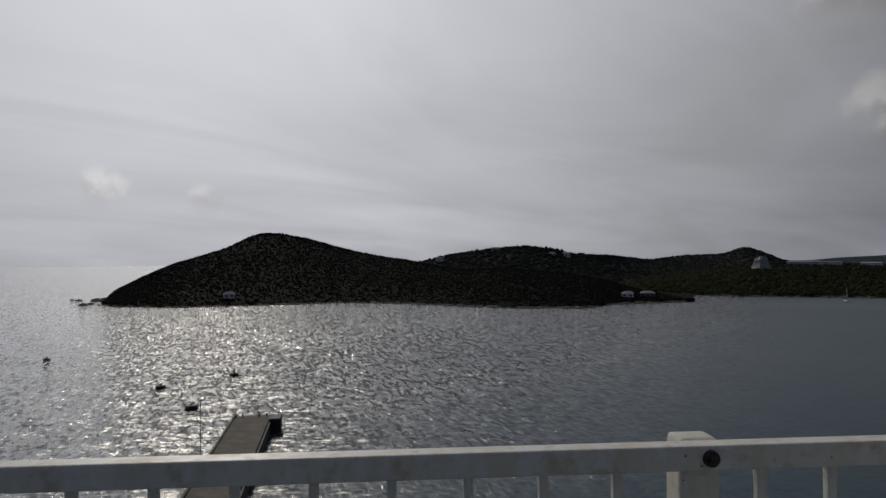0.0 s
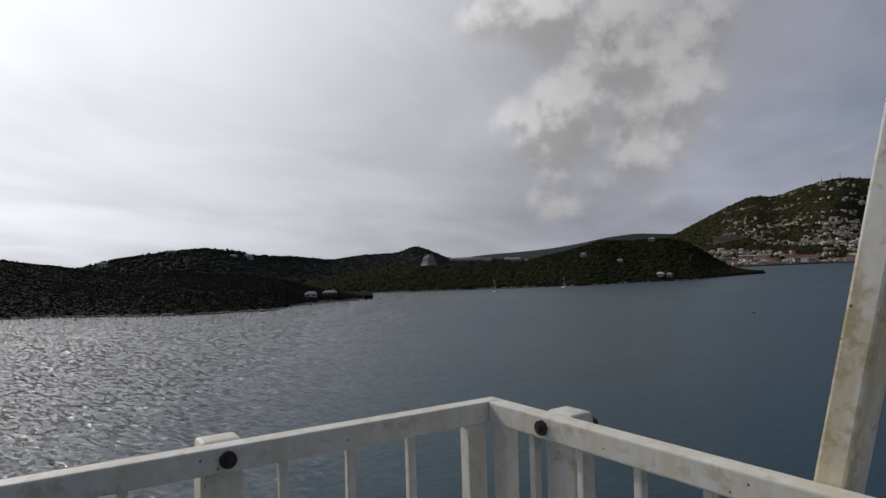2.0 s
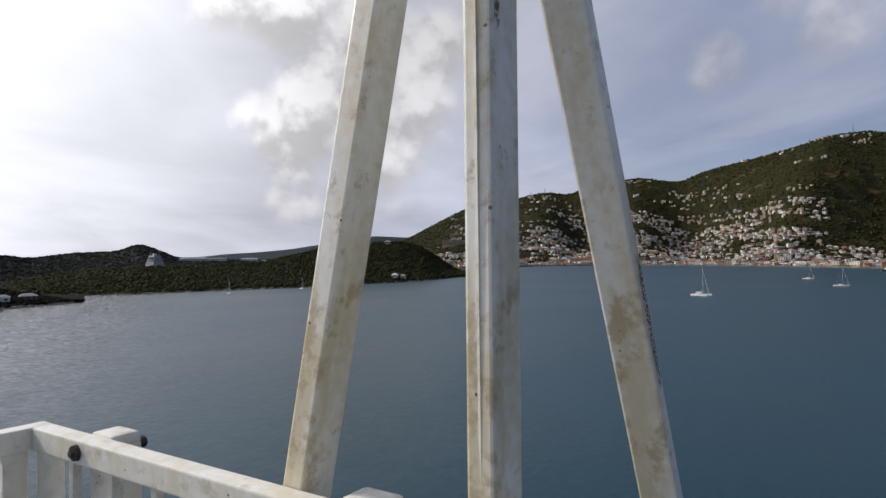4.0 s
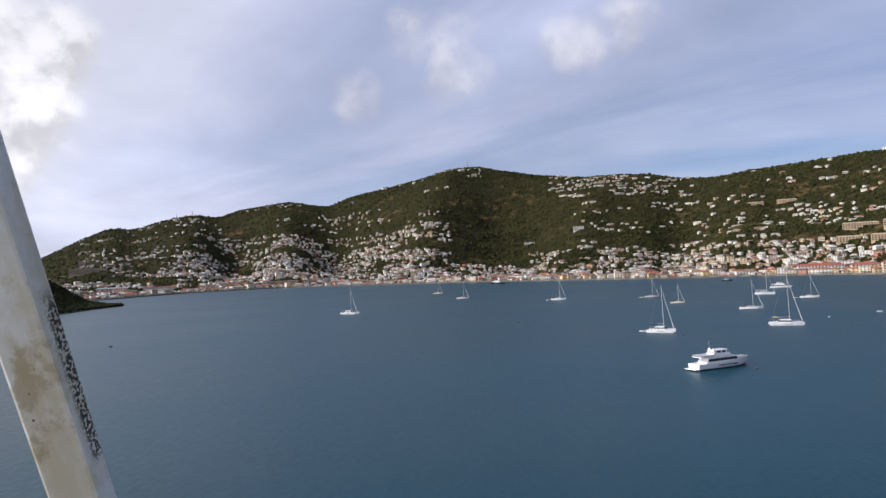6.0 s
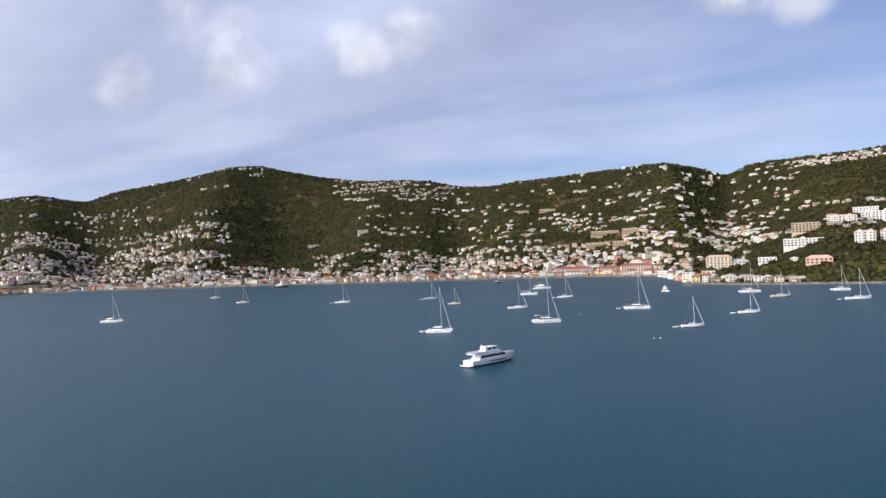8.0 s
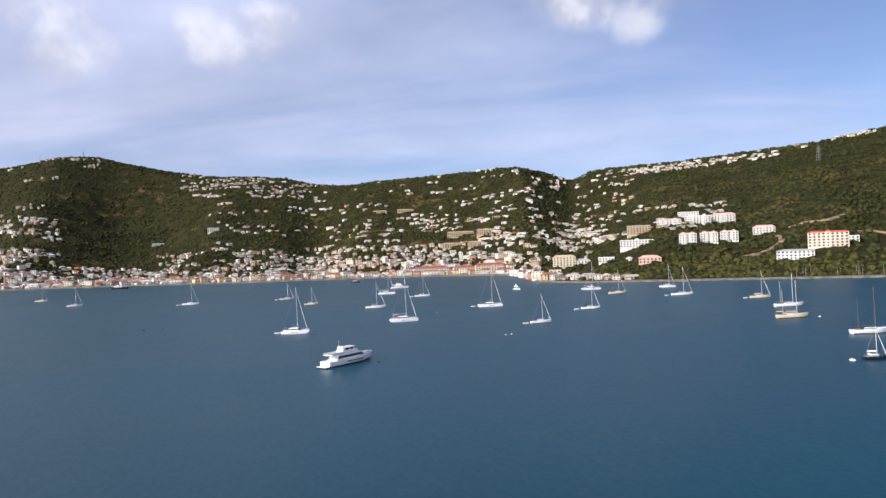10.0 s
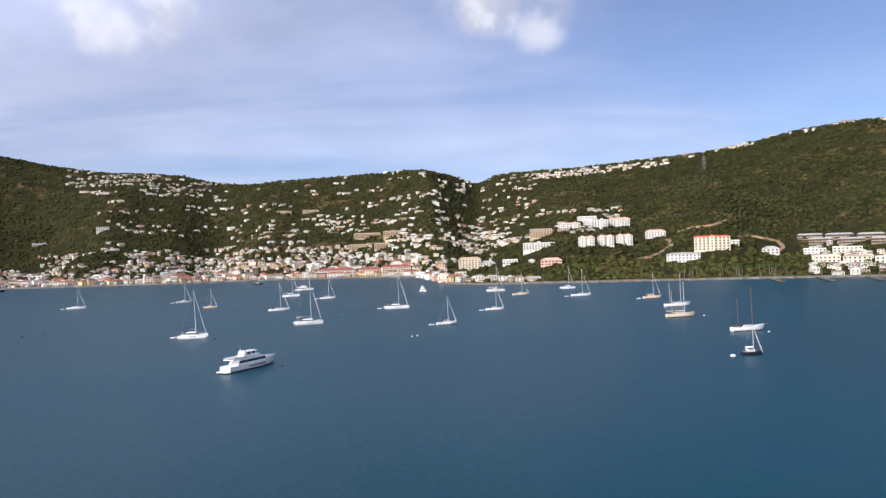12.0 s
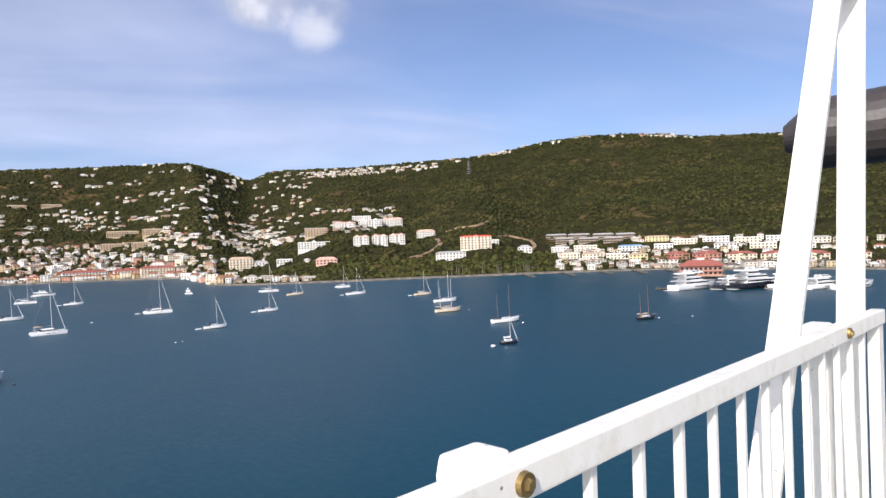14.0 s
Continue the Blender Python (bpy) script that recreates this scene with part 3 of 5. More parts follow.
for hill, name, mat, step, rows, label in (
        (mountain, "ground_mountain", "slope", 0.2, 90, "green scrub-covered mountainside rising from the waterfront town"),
        (island, "ground_island", "island", 0.2, 40, "scrub-covered island hill, backlit shade in its colour, with rocky shore"),
        (back_hills, "ground_back_hills", "low_hill", 0.2, 30, "low wooded hills beyond the island, greyed in colour for haze"),
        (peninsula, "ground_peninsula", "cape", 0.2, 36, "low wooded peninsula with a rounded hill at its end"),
        (far_range, "ground_far_range", "far_hill", 0.3, 16, "distant hills behind the peninsula, bluish haze in their colour")):
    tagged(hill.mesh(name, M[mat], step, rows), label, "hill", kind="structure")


# ---- woods: clumps of scrub and tree crowns over each slope ----
def ico():
    b = bmesh.new()
    bmesh.ops.create_icosphere(b, subdivisions=1, radius=1.0)
    v = np.array([x.co for x in b.verts])
    f = np.array([[x.index for x in y.verts] for y in b.faces])
    b.free()
    return v, f


def woods(name, hill, count, size, mat, label, seed, keep=None, crest_share=0.15):
    rng = np.random.default_rng(seed)
    v0, f0 = ico()
    az = rng.uniform(hill.low, hill.high, count)
    ds, dc, hc = hill.lines(az)
    s = rng.uniform(0.0, 1.0, count) ** 0.8
    edge = rng.random(count) < crest_share
    s[edge] = rng.uniform(0.97, 1.02, edge.sum())
    d = ds + (dc - ds) * s
    z = hill.height(az, d)
    x, y = -np.sin(np.radians(az)) * d, np.cos(np.radians(az)) * d
    if keep is not None:
        k = keep(az, d, x, y, rng)
        x, y, z = x[k], y[k], z[k]
    n = len(x)
    r = size * rng.uniform(0.45, 1.25, n) * rng.uniform(0.7, 1.2, n)
    wob = rng.uniform(0.6, 1.35, (n, len(v0), 1))
    stretch = np.stack([r * rng.uniform(0.8, 1.4, n), r * rng.uniform(0.8, 1.4, n), r * rng.uniform(0.55, 1.0, n)], -1)
    verts = v0[None] * wob * stretch[:, None] + np.stack([x, y, z + r * 0.25], -1)[:, None]
    faces = f0[None] + (np.arange(n) * len(v0))[:, None, None]
    me = bpy.data.meshes.new(name)
    me.from_pydata(verts.reshape(-1, 3).tolist(), [], faces.reshape(-1, 3).tolist())
    me.materials.append(mat)
    me.polygons.foreach_set("use_smooth", np.ones(len(me.polygons), dtype=bool))
    return tagged(new(name, me), label, "trees", kind="stuff")


def not_town(az, d, x, y, rng):
    ds = mountain.at(mountain.shore, az)
    low = d - ds
    return (rng.random(len(az)) < np.clip((low - 20) / 260, 0.25, 1.0)) & ~((az < -143) & (low < 330)) & (low > 25)


woods("mountain_woods", mountain, 54000, 3.5, M["crown"], "dense green scrub and trees on the mountainside", 5, not_town, 0.10)
woods("town_trees", mountain, 9000, 3.0, M["crown"], "dark green garden trees between the houses of the town", 9, lambda az, d, x, y, rng: (d - mountain.at(mountain.shore, az) < 330) & (d - mountain.at(mountain.shore, az) > 12) & (az > -120) & (rng.random(len(az)) < 0.9), 0.0)
woods("island_woods", island, 26000, 0.95, M["crown_backlit"], "scrub and low trees on the island, backlit shade in their colour", 6, None, 0.16)
woods("back_woods", back_hills, 9000, 2.6, M["crown_hazy"], "woods on the low hills, haze greyed into their colour", 7, None, 0.2)
woods("peninsula_woods", peninsula, 14000, 1.9, M["crown_green"], "dark woods on the peninsula", 8, None, 0.16)
# ---- the ship's deck: railing, tripod masts ----
DECK = EYE - 1.60
RAIL_TOP = EYE - 0.45
CORNER = Vector((1.374, 1.636, RAIL_TOP))


def run(angle):
    """Ahead and right of a railing that runs at an angle to +y."""
    a = radians(angle)
    return Vector((-math.sin(a), math.cos(a), 0)), Vector((math.cos(a), math.sin(a), 0))


AHEAD_A, RIGHT_A = run(4.55)     # railing across the stern
AHEAD_B, RIGHT_B = run(6.90)     # railing along the side
AHEAD_C, RIGHT_C = run(-1.60)    # its continuation
BEND = CORNER - AHEAD_B * 2.5 + Vector((0, 0, 0.015))
RAIL_W, RAIL_H = 0.054, 0.060


def axes(origin, along, out):
    """Local frame of a railing: x along it, y outboard, z up."""
    m = Matrix((along, out, Vector((0, 0, 1)))).transposed().to_4x4()
    m.translation = origin
    return m


def railing(m, length, posts, bars, stiles, label, bolt_mat, flip=1.0, bar_w=0.023, paint="paint", lap=0.0):
    """Box-section top rail with square bars, and posts bolted to its outer side. All lengths from the rail's start."""
    rail = thing("railing", m, label, "railing", "deck railing")
    part("top_rail", boxed(((length - lap) / 2, RAIL_W / 2, -RAIL_H / 2), (length + lap, RAIL_W, RAIL_H), bevel=0.005), M[paint], rail)
    foot = DECK - m.translation.z + 0.12
    part("bottom_rail", boxed((length / 2, RAIL_W / 2, foot), (length, 0.04, 0.05), bevel=0.005), M[paint], rail)
    bar = mesh_of("bar", boxed((0, 0, 0), (bar_w, bar_w, -foot - RAIL_H), bevel=0.004), M[paint])
    for x in bars:
        ob = new("bar", bar)
        ob.parent, ob.location = rail, (x, RAIL_W / 2, (foot - RAIL_H) / 2)
    for x, w in stiles:
        part("end_stile", boxed((x, RAIL_W / 2 + 0.004, (foot - RAIL_H) / 2), (w, 0.045, -foot - RAIL_H), bevel=0.004), M[paint], rail)
    for x in posts:
        post = part("post", boxed((x, RAIL_W + 0.046, (DECK - m.translation.z) / 2 - 0.012), (0.102, 0.085, m.translation.z - DECK - 0.026), bevel=0.008), M[paint], rail)
        part("post_cap", boxed((x, RAIL_W + 0.046, -0.016), (0.103, 0.086, 0.034), (0.92, 0.88), bevel=0.010), M[paint], post)
        bm = fresh()
        rod(bm, (x, -0.010, -RAIL_H / 2), (x, 0.004, -RAIL_H / 2), 0.0190, 0.0210, 20)
        rod(bm, (x, -0.018, -RAIL_H / 2), (x, -0.009, -RAIL_H / 2), 0.009, 0.012, 6)
        part("bolt", bm, bolt_mat, post, "domed fixing bolt")
        bm = fresh()
        rod(bm, (x + 0.035 * flip, RAIL_W + 0.085, -0.035), (x + 0.035 * flip, RAIL_W + 0.104, -0.035), 0.017, 0.015, 8)
        part("nut", bm, bolt_mat, post)
    return rail


railing(axes(CORNER, -RIGHT_A, AHEAD_A), 5.2, (0.742, 2.66, 4.58),
        [0.247 + 0.179 * i for i in range(27) if abs(0.247 + 0.179 * i - 0.77) > 0.09 and abs(0.247 + 0.179 * i - 2.66) > 0.08], [(0.036, 0.060)],
        "white-painted steel stern railing, stained and bolted to square posts", M["bolt"], lap=RAIL_W)
railing(axes(CORNER, -AHEAD_B, RIGHT_B), 2.5, (0.228, 1.09),
        [0.167 + 0.179 * i for i in range(13)], [(0.036, 0.060)],
        "white-painted steel side railing with rust stains beside the tripod mast", M["bolt"])
railing(axes(BEND, -AHEAD_C, RIGHT_C), 3.38, (0.856, 2.775),
        [0.175 + 0.182 * i for i in range(17) if abs(0.175 + 0.182 * i - 0.856) > 0.05], [(3.34, 0.08)],
        "sunlit white-painted steel side railing with square bars", M["brass"], 1.0, 0.021, "paint_clean")


def leg(tripod, low, high, w, mat, label="", long=1.0, name="leg"):
    """A square tube between two points, faces along the side railing."""
    low, high = Vector(low), Vector(high)
    d = (high - low).normalized()
    side = (RIGHT_B - d * RIGHT_B.dot(d)).normalized()
    turn = Matrix((side, d.cross(side), d)).transposed().to_4x4()
    turn.translation = (low + high) / 2
    bm = boxed((0, 0, 0), (w, w * long, (high - low).length), bevel=0.006)
    ob = part(name, bm, mat, tripod, label)
    ob.matrix_world = turn
    return ob


def along(a, b, z):
    a, b = Vector(a), Vector(b)
    return a + (b - a) * ((z - a.z) / (b.z - a.z))


tripod = thing("tripod_mast", Matrix(), "white steel tripod mast with yellow stains and rust outside the railing", "mast")


def beside(u, w, z):
    """A place u back along the side railing, w outboard of its inner face."""
    return CORNER - AHEAD_B * u + RIGHT_B * w + Vector((0, 0, z - RAIL_TOP))


a, b = beside(1.363, 0.084, 37.6), beside(1.362, 0.090, 38.4)
leg(tripod, along(a, b, DECK), along(a, b, EYE + 1.45), 0.096, M["paint_rust"], "rectangular leg with a patch of flaking rust", long=0.52)
a, b = beside(0.932, 0.105, 37.6), beside(1.089, 0.126, 38.4)
leg(tripod, along(a, b, DECK), along(a, b, EYE + 1.45), 0.091, M["paint_stained"], long=0.60)
a, b = beside(1.457, 0.604, 37.6), beside(1.402, 0.343, 38.4)
leg(tripod, along(a, b, DECK), along(a, b, EYE + 1.45), 0.045, M["paint_rash"], "rectangular leg with a rash of dark rust specks", long=1.9)
part("seam", boxed(beside(1.363, 0.0385, EYE), (0.004, 0.005, 2.8)), M["paint"], tripod, "raised weld seam down the leg")
part("head_plate", boxed(beside(1.29, 0.14, EYE + 1.47), (0.40, 0.52, 0.03), bevel=0.006), M["paint"], tripod)

second = thing("tripod_mast", Matrix(), "sunlit white steel mast of leaning legs joined at a bracket", "mast")
a, b = (1.707, -3.220, 37.520), (1.689, -3.890, 38.830)
leg(second, along(a, b, DECK), along(a, b, 38.98), 0.096, M["paint_clean"], long=0.45)
a, b = (1.684, -4.100, 37.543), (1.679, -4.260, 38.870)
leg(second, along(a, b, DECK), along(a, b, 39.02), 0.105, M["paint_clean"], long=0.45)
part("bracket", boxed((1.685, -4.10, 38.99), (0.14, 0.50, 0.05), bevel=0.008), M["paint_clean"], second)

# dark streamlined boom beyond the second mast
bm = fresh()
for i, (x0, x1, r0, r1) in enumerate(((0, 0.30, 0.16, 0.42), (0.30, 4.0, 0.42, 0.47))):
    rod(bm, (x0, 0, 0), (x1, 0, 0), r0, r1, 24)
bmesh.ops.scale(bm, vec=(1, 1, 0.86), verts=bm.verts)
boom = thing("boom", Matrix.Translation(Vector((3.12, -8.52, EYE + 0.89))) @ pose(0, 0, 0, 0, -3, 188), "dark grey tapered boom with a rounded nose, stowed level", "boom")
part("boom_body", bm, M["dark_metal"], boom, smooth=False)
part("boom_cradle", boxed((3.0, 0, -1.3), (0.3, 0.3, 2.6), bevel=0.02), M["paint"], boom)

# the deck and the ship's side under it, out of the camera's way
bm = fresh()
edge = [CORNER + RIGHT_A * 0.12 + AHEAD_A * 0.12, CORNER - RIGHT_A * 26 + AHEAD_A * 0.12, BEND - AHEAD_C * 60 - RIGHT_A * 26, BEND - AHEAD_C * 60 + RIGHT_C * 0.45, BEND + RIGHT_C * 0.30]
top = [bm.verts.new((p.x, p.y, DECK)) for p in edge]
low = [bm.verts.new((p.x, p.y, DECK - 0.25)) for p in edge]
bm.faces.new(top)
bm.faces.new(low[::-1])
for i in range(5):
    bm.faces.new((top[i], low[i], low[(i + 1) % 5], top[(i + 1) % 5]))
tagged(part("floor", bm, M["deck"]), "grey-green painted open ship's deck", "deck", kind="structure")
bm = fresh()
high = [bm.verts.new((p.x, p.y, DECK - 0.25)) for p in edge]
foot = [bm.verts.new((p.x, p.y, 0.0)) for p in edge]
for i in range(5):
    bm.faces.new((high[i], foot[i], foot[(i + 1) % 5], high[(i + 1) % 5]))
tagged(part("wall_ship", bm, M["ship_side"]), "white painted ship's side below the deck", "ship", kind="structure")


# ---- the dock beyond the stern ----
def pier():
    axis = (spot(16.15, 154) - spot(17.75, 125)).normalized()
    side = Vector((axis.y, -axis.x, 0))
    head = spot(16.15, 155)
    m = axes(head, -axis, side)
    dock = thing("pier", m, "weathered concrete pier, darkened for backlit shade, with a dark fender wall", "pier")
    part("pier_deck", boxed((60, 0, 2.55), (120, 8.0, 0.9), bevel=0.1), M["concrete"], dock)
    part("pier_wall", boxed((60, 0, 0.6), (119, 7.4, 3.0)), M["concrete"], dock)
    part("kerb", boxed((60, -3.8, 3.15), (120, 0.4, 0.3)), M["concrete"], dock)
    part("fender", boxed((2.0, 5.2, 1.6), (4.6, 2.6, 3.0), bevel=0.3), M["rubber"], dock, "black rubber fender block")
    part("fender", boxed((60, 4.15, 1.4), (116, 0.5, 2.2), bevel=0.1), M["rubber"], dock, "black rubber fender strip")
    for x, y in ((1.2, -2.0), (1.2, 1.6), (0.8, 3.2), (1.5, -3.4)):
        bm = rodded((x, y, 3.0), (x, y, 3.5), 0.16, 0.14, 10)
        rod(bm, (x, y, 3.5), (x, y, 3.62), 0.26, 0.20, 10)
        part("bollard", bm, M["rubber"], dock)
    pole = thing("light_pole", m @ Matrix.Translation((26, -6.2, -1.0)), "thin grey pole standing in the water by the pier", "pole")
    part("pole", rodded((0, 0, 0), (0, 0, 13), 0.10, 0.06), M["mast_steel"], pole)
    part("lamp_head", boxed((0, 0.3, 13.05), (0.25, 0.8, 0.15), bevel=0.03), M["mast_steel"], pole)


pier()
for az, d, s in ((20.9, 181, 1.35), (23.2, 214, 1.2), (17.6, 228, 1.15), (31.0, 296, 1.0)):
    buoy = thing("mooring_buoy", Matrix.Translation(spot(az, d)) @ pose(0, 0, 0, 0, 0, az), "dark drum mooring buoy floating on bright water", "buoy", "mooring buoys")
    bm = rodded((0, 0, -0.5), (0, 0, 0.75 * s), 1.15 * s, 1.1 * s, 18)
    part("drum", bm, M["rubber"], buoy)
    part("ring", rodded((-0.3, 0, 0.75 * s), (0.3, 0, 1.15 * s), 0.18, 0.18), M["rubber"], buoy)
    part("fender_rim", rodded((0, 0, 0.1), (0, 0, 0.35), 1.3 * s, 1.3 * s, 18), M["rubber"], buoy)
# ---- town: houses and larger buildings on the slope ----
def slab(lists, m, x0, x1, y0, y1, z0, z1, mat, inset=0.0):
    """Adds a box to plain vertex and face lists; inset draws its top in, as a hipped roof."""
    verts, faces, mats = lists
    k = len(verts)
    ix, iy = (min(inset, (x1 - x0) / 2 - 0.2), min(inset, (y1 - y0) / 2 - 0.05)) if inset else (0, 0)
    for x, y, z in ((x0, y0, z0), (x1, y0, z0), (x1, y1, z0), (x0, y1, z0), (x0 + ix, y0 + iy, z1), (x1 - ix, y0 + iy, z1), (x1 - ix, y1 - iy, z1), (x0 + ix, y1 - iy, z1)):
        verts.append(tuple(m @ Vector((x, y, z))))
    for f in ((3, 2, 1, 0), (4, 5, 6, 7), (0, 1, 5, 4), (1, 2, 6, 5), (2, 3, 7, 6), (3, 0, 4, 7)):
        faces.append([k + i for i in f])
        mats.append(mat)


def lists_mesh(name, lists, mats):
    verts, faces, index = lists
    me = bpy.data.meshes.new(name)
    me.from_pydata(verts, [], faces)
    for m in mats:
        me.materials.append(m)
    me.polygons.foreach_set("material_index", index)
    return me


def empty_lists():
    return [], [], []


def one_slab(name, mat, *args, inset=0.0):
    l = empty_lists()
    slab(l, Matrix(), *args, 0, inset)
    return lists_mesh(name, l, [mat])


def child(name, me, parent, loc=None, label=""):
    ob = new(name, me)
    ob.parent = parent
    if loc:
        ob.location = loc
    return tagged(ob, label)


def house_kind(w, d, storeys, roof, porch, paint, cover, label):
    """A small house with its front at -y; built once and copied."""
    h = 3.1 * storeys
    house = thing("house", Matrix.Translation((0, 0, -200)), label, "house", "town houses")
    child("wall", one_slab("wall", M[paint], -w / 2, w / 2, -d / 2, d / 2, -4.0, h), house)
    if roof == "flat":
        child("roof", one_slab("roof", M[cover], -w / 2 - 0.3, w / 2 + 0.3, -d / 2 - 0.3, d / 2 + 0.3, h, h + 0.5), house)
    else:
        child("roof", one_slab("roof", M[cover], -w / 2 - 0.7, w / 2 + 0.7, -d / 2 - 0.7, d / 2 + 0.7, h, h + (2.6 if roof == "hip" else 1.7), inset=(4.5 if roof == "hip" else 3.0)), house)
    pane = one_slab("window", M["glass"], -0.75, 0.75, -0.06, 0.06, -0.75, 0.75)
    n = max(2, int(w // 4))
    for s in range(storeys):
        for i in range(n):
            child("window", pane, house, (-w / 2 + (i + 0.5) * w / n, -d / 2 - 0.03, 3.1 * s + 1.7))
    if porch:
        child("porch", one_slab("porch", M[paint], -w / 2, w / 2, -d / 2 - 2.2, -d / 2 - 0.05, 3.0, 3.25), house)
    return house


HOUSES = [house_kind(*k) for k in (
    (10, 9, 1, "hip", True, "cream_wall", "rust_roof", "low cream house with a rusty tin roof and porch"),
    (12, 10, 2, "hip", False, "white_wall", "red_roof", "white two-storey house with a red hipped roof"),
    (14, 10, 2, "low", True, "cream_wall", "grey_roof", "cream two-storey house with a low grey roof"),
    (9, 8, 2, "hip", False, "ochre_wall", "rust_roof", "narrow ochre town house with a rusty hipped roof"),
    (16, 11, 2, "flat", True, "white_wall", "white_roof", "white flat-roofed house with a long porch"),
    (11, 10, 3, "low", False, "tan_wall", "dark_roof", "tan three-storey house with a dark roof"),
    (18, 11, 2, "hip", True, "white_wall", "rust_roof", "long white house with a rusty hipped roof"),
    (10, 9, 1, "low", False, "pink_wall", "grey_roof", "small pink cottage with a grey roof"),
    (13, 10, 3, "flat", True, "cream_wall", "grey_roof", "cream three-storey building with a flat roof"),
    (11, 9, 2, "hip", True, "yellow_wall", "red_roof", "yellow house with a red hipped roof and porch"),
    (12, 9, 2, "low", False, "coral_wall", "dark_roof", "brick-red town house with a dark roof"),
    (9, 8, 3, "flat", False, "white_wall", "grey_roof", "tall narrow white building with a flat roof"))]


def facing(az, d, z, yaw=0.0):
    """A pose on the slope, front (-y) turned to the harbour."""
    return Matrix.Translation(spot(az, d, z)) @ pose(0, 0, 0, 0, 0, az + yaw)


TAKEN = {}       # plan circles kept free for buildings, by 60 m square


def take(x, y, r):
    TAKEN.setdefault((int(x // 60), int(y // 60)), []).append((x, y, r))


def free(x, y, r):
    i, j = int(x // 60), int(y // 60)
    return all((x - a) ** 2 + (y - b) ** 2 > (r + c) ** 2 for u in (i - 1, i, i + 1) for v in (j - 1, j, j + 1) for a, b, c in TAKEN.get((u, v), ()))


def block(az, el, deg, storeys, wall, roof, label, category="building", style="hip", depth=14.0, yaw=0.0, name="building", bays=None, storey=3.4, balcony=True, d=None, wings=0, opening=0.24):
    """A larger building: wall, roof, window rows and balcony slabs, set where the slope shows at that angle."""
    dist, z = mountain.find(az, el)
    if d:
        dist, z = d, max(1.6, float(mountain.height(np.array([az]), np.array([d]))[0]))
    w = dist * math.radians(deg)
    h = storeys * storey
    m = facing(az, dist + depth / 2, z, yaw)
    take(m.translation.x, m.translation.y, w * 0.55)
    b = thing(name, m, label, category)
    child("wall", one_slab("wall", wall, -w / 2, w / 2, -depth / 2, depth / 2, -8.0, h), b)
    if style == "hip":
        child("roof", one_slab("roof", roof, -w / 2 - 0.8, w / 2 + 0.8, -depth / 2 - 0.8, depth / 2 + 0.8, h, h + 3.4, inset=depth * 0.42), b)
    elif style == "low":
        child("roof", one_slab("roof", roof, -w / 2 - 0.8, w / 2 + 0.8, -depth / 2 - 0.8, depth / 2 + 0.8, h, h + 1.8, inset=depth * 0.3), b)
    else:
        child("roof", one_slab("roof", roof, -w / 2 - 0.3, w / 2 + 0.3, -depth / 2 - 0.3, depth / 2 + 0.3, h, h + 0.7), b)
    n = bays or max(3, int(w / 4.2))
    bay = w / n
    pane = one_slab("window", M["glass"], -bay * opening, bay * opening, -0.08, 0.08, -storey * 0.26, storey * 0.26)
    for s in range(storeys):
        for i in range(n):
            child("window", pane, b, (-w / 2 + (i + 0.5) * bay, -depth / 2 - 0.05, (s + 0.52) * storey))
        if balcony and s:
            child("balcony", one_slab("balcony", wall, -w / 2 + 0.2, w / 2 - 0.2, -depth / 2 - 1.5, -depth / 2 - 0.10, s * storey - 0.15, s * storey + 0.75), b)
    for i in range(wings):
        x = -w / 2 + (i + 0.5) * w / wings
        child("gable", one_slab("gable", wall, x - 2.6, x + 2.6, -depth / 2 - 2.4, -depth / 2 - 0.12, -6.0, h + 0.8), b)
        child("gable_roof", one_slab("gable_roof", roof, x - 3.0, x + 3.0, -depth / 2 - 2.8, -depth / 2 + 1.0, h + 0.8, h + 2.8, inset=1.9), b)
        for s in range(storeys):
            child("window", one_slab("window", M["glass"], x - 1.0, x + 1.0, -depth / 2 - 2.5, -depth / 2 - 2.3, s * storey + 1.0, s * storey + 2.6), b)
    return b


# waterfront row of three long red-roofed blocks
block(-108.6, -1.86, 3.1, 3, M["white_wall"], M["red_roof"], "long white three-storey waterfront block with a red roof", style="hip", yaw=8)
block(-111.5, -1.9, 1.9, 3, M["cream_wall"], M["red_roof"], "cream three-storey waterfront block with a red roof", style="hip", yaw=8)
block(-113.7, -1.95, 2.5, 4, M["cream_wall"], M["red_roof"], "cream four-storey waterfront block with a pinkish red roof", style="hip", yaw=8)
block(-120.1, -1.75, 1.9, 5, M["cream_wall"], M["canvas"], "yellow terraced hillside block with stacked balconies", style="hip", depth=12)
block(-119.3, -2.3, 1.0, 2, M["cream_wall"], M["grey_roof"], "low cream annex below the terraced block", style="flat")
block(-126.1, -0.18, 2.7, 3, M["white_wall"], M["white_roof"], "white arcaded building on the wooded knoll", style="flat", wings=1)
block(-126.3, 0.9, 1.9, 4, M["tan_wall"], M["grey_roof"], "tan four-storey block with dark openings on the knoll", style="flat")
block(-130.1, -0.05, 1.35, 4, M["white_wall"], M["pink_wall"], "white hillside apartment house with a pinkish roof", style="low", wings=2)
block(-131.7, 0.0, 1.35, 4, M["white_wall"], M["pink_wall"], "white hillside apartment house with a pinkish roof", style="low", wings=2)
block(-133.2, 0.05, 1.35, 4, M["white_wall"], M["pink_wall"], "white hillside apartment house with a pinkish roof", style="low", wings=2)
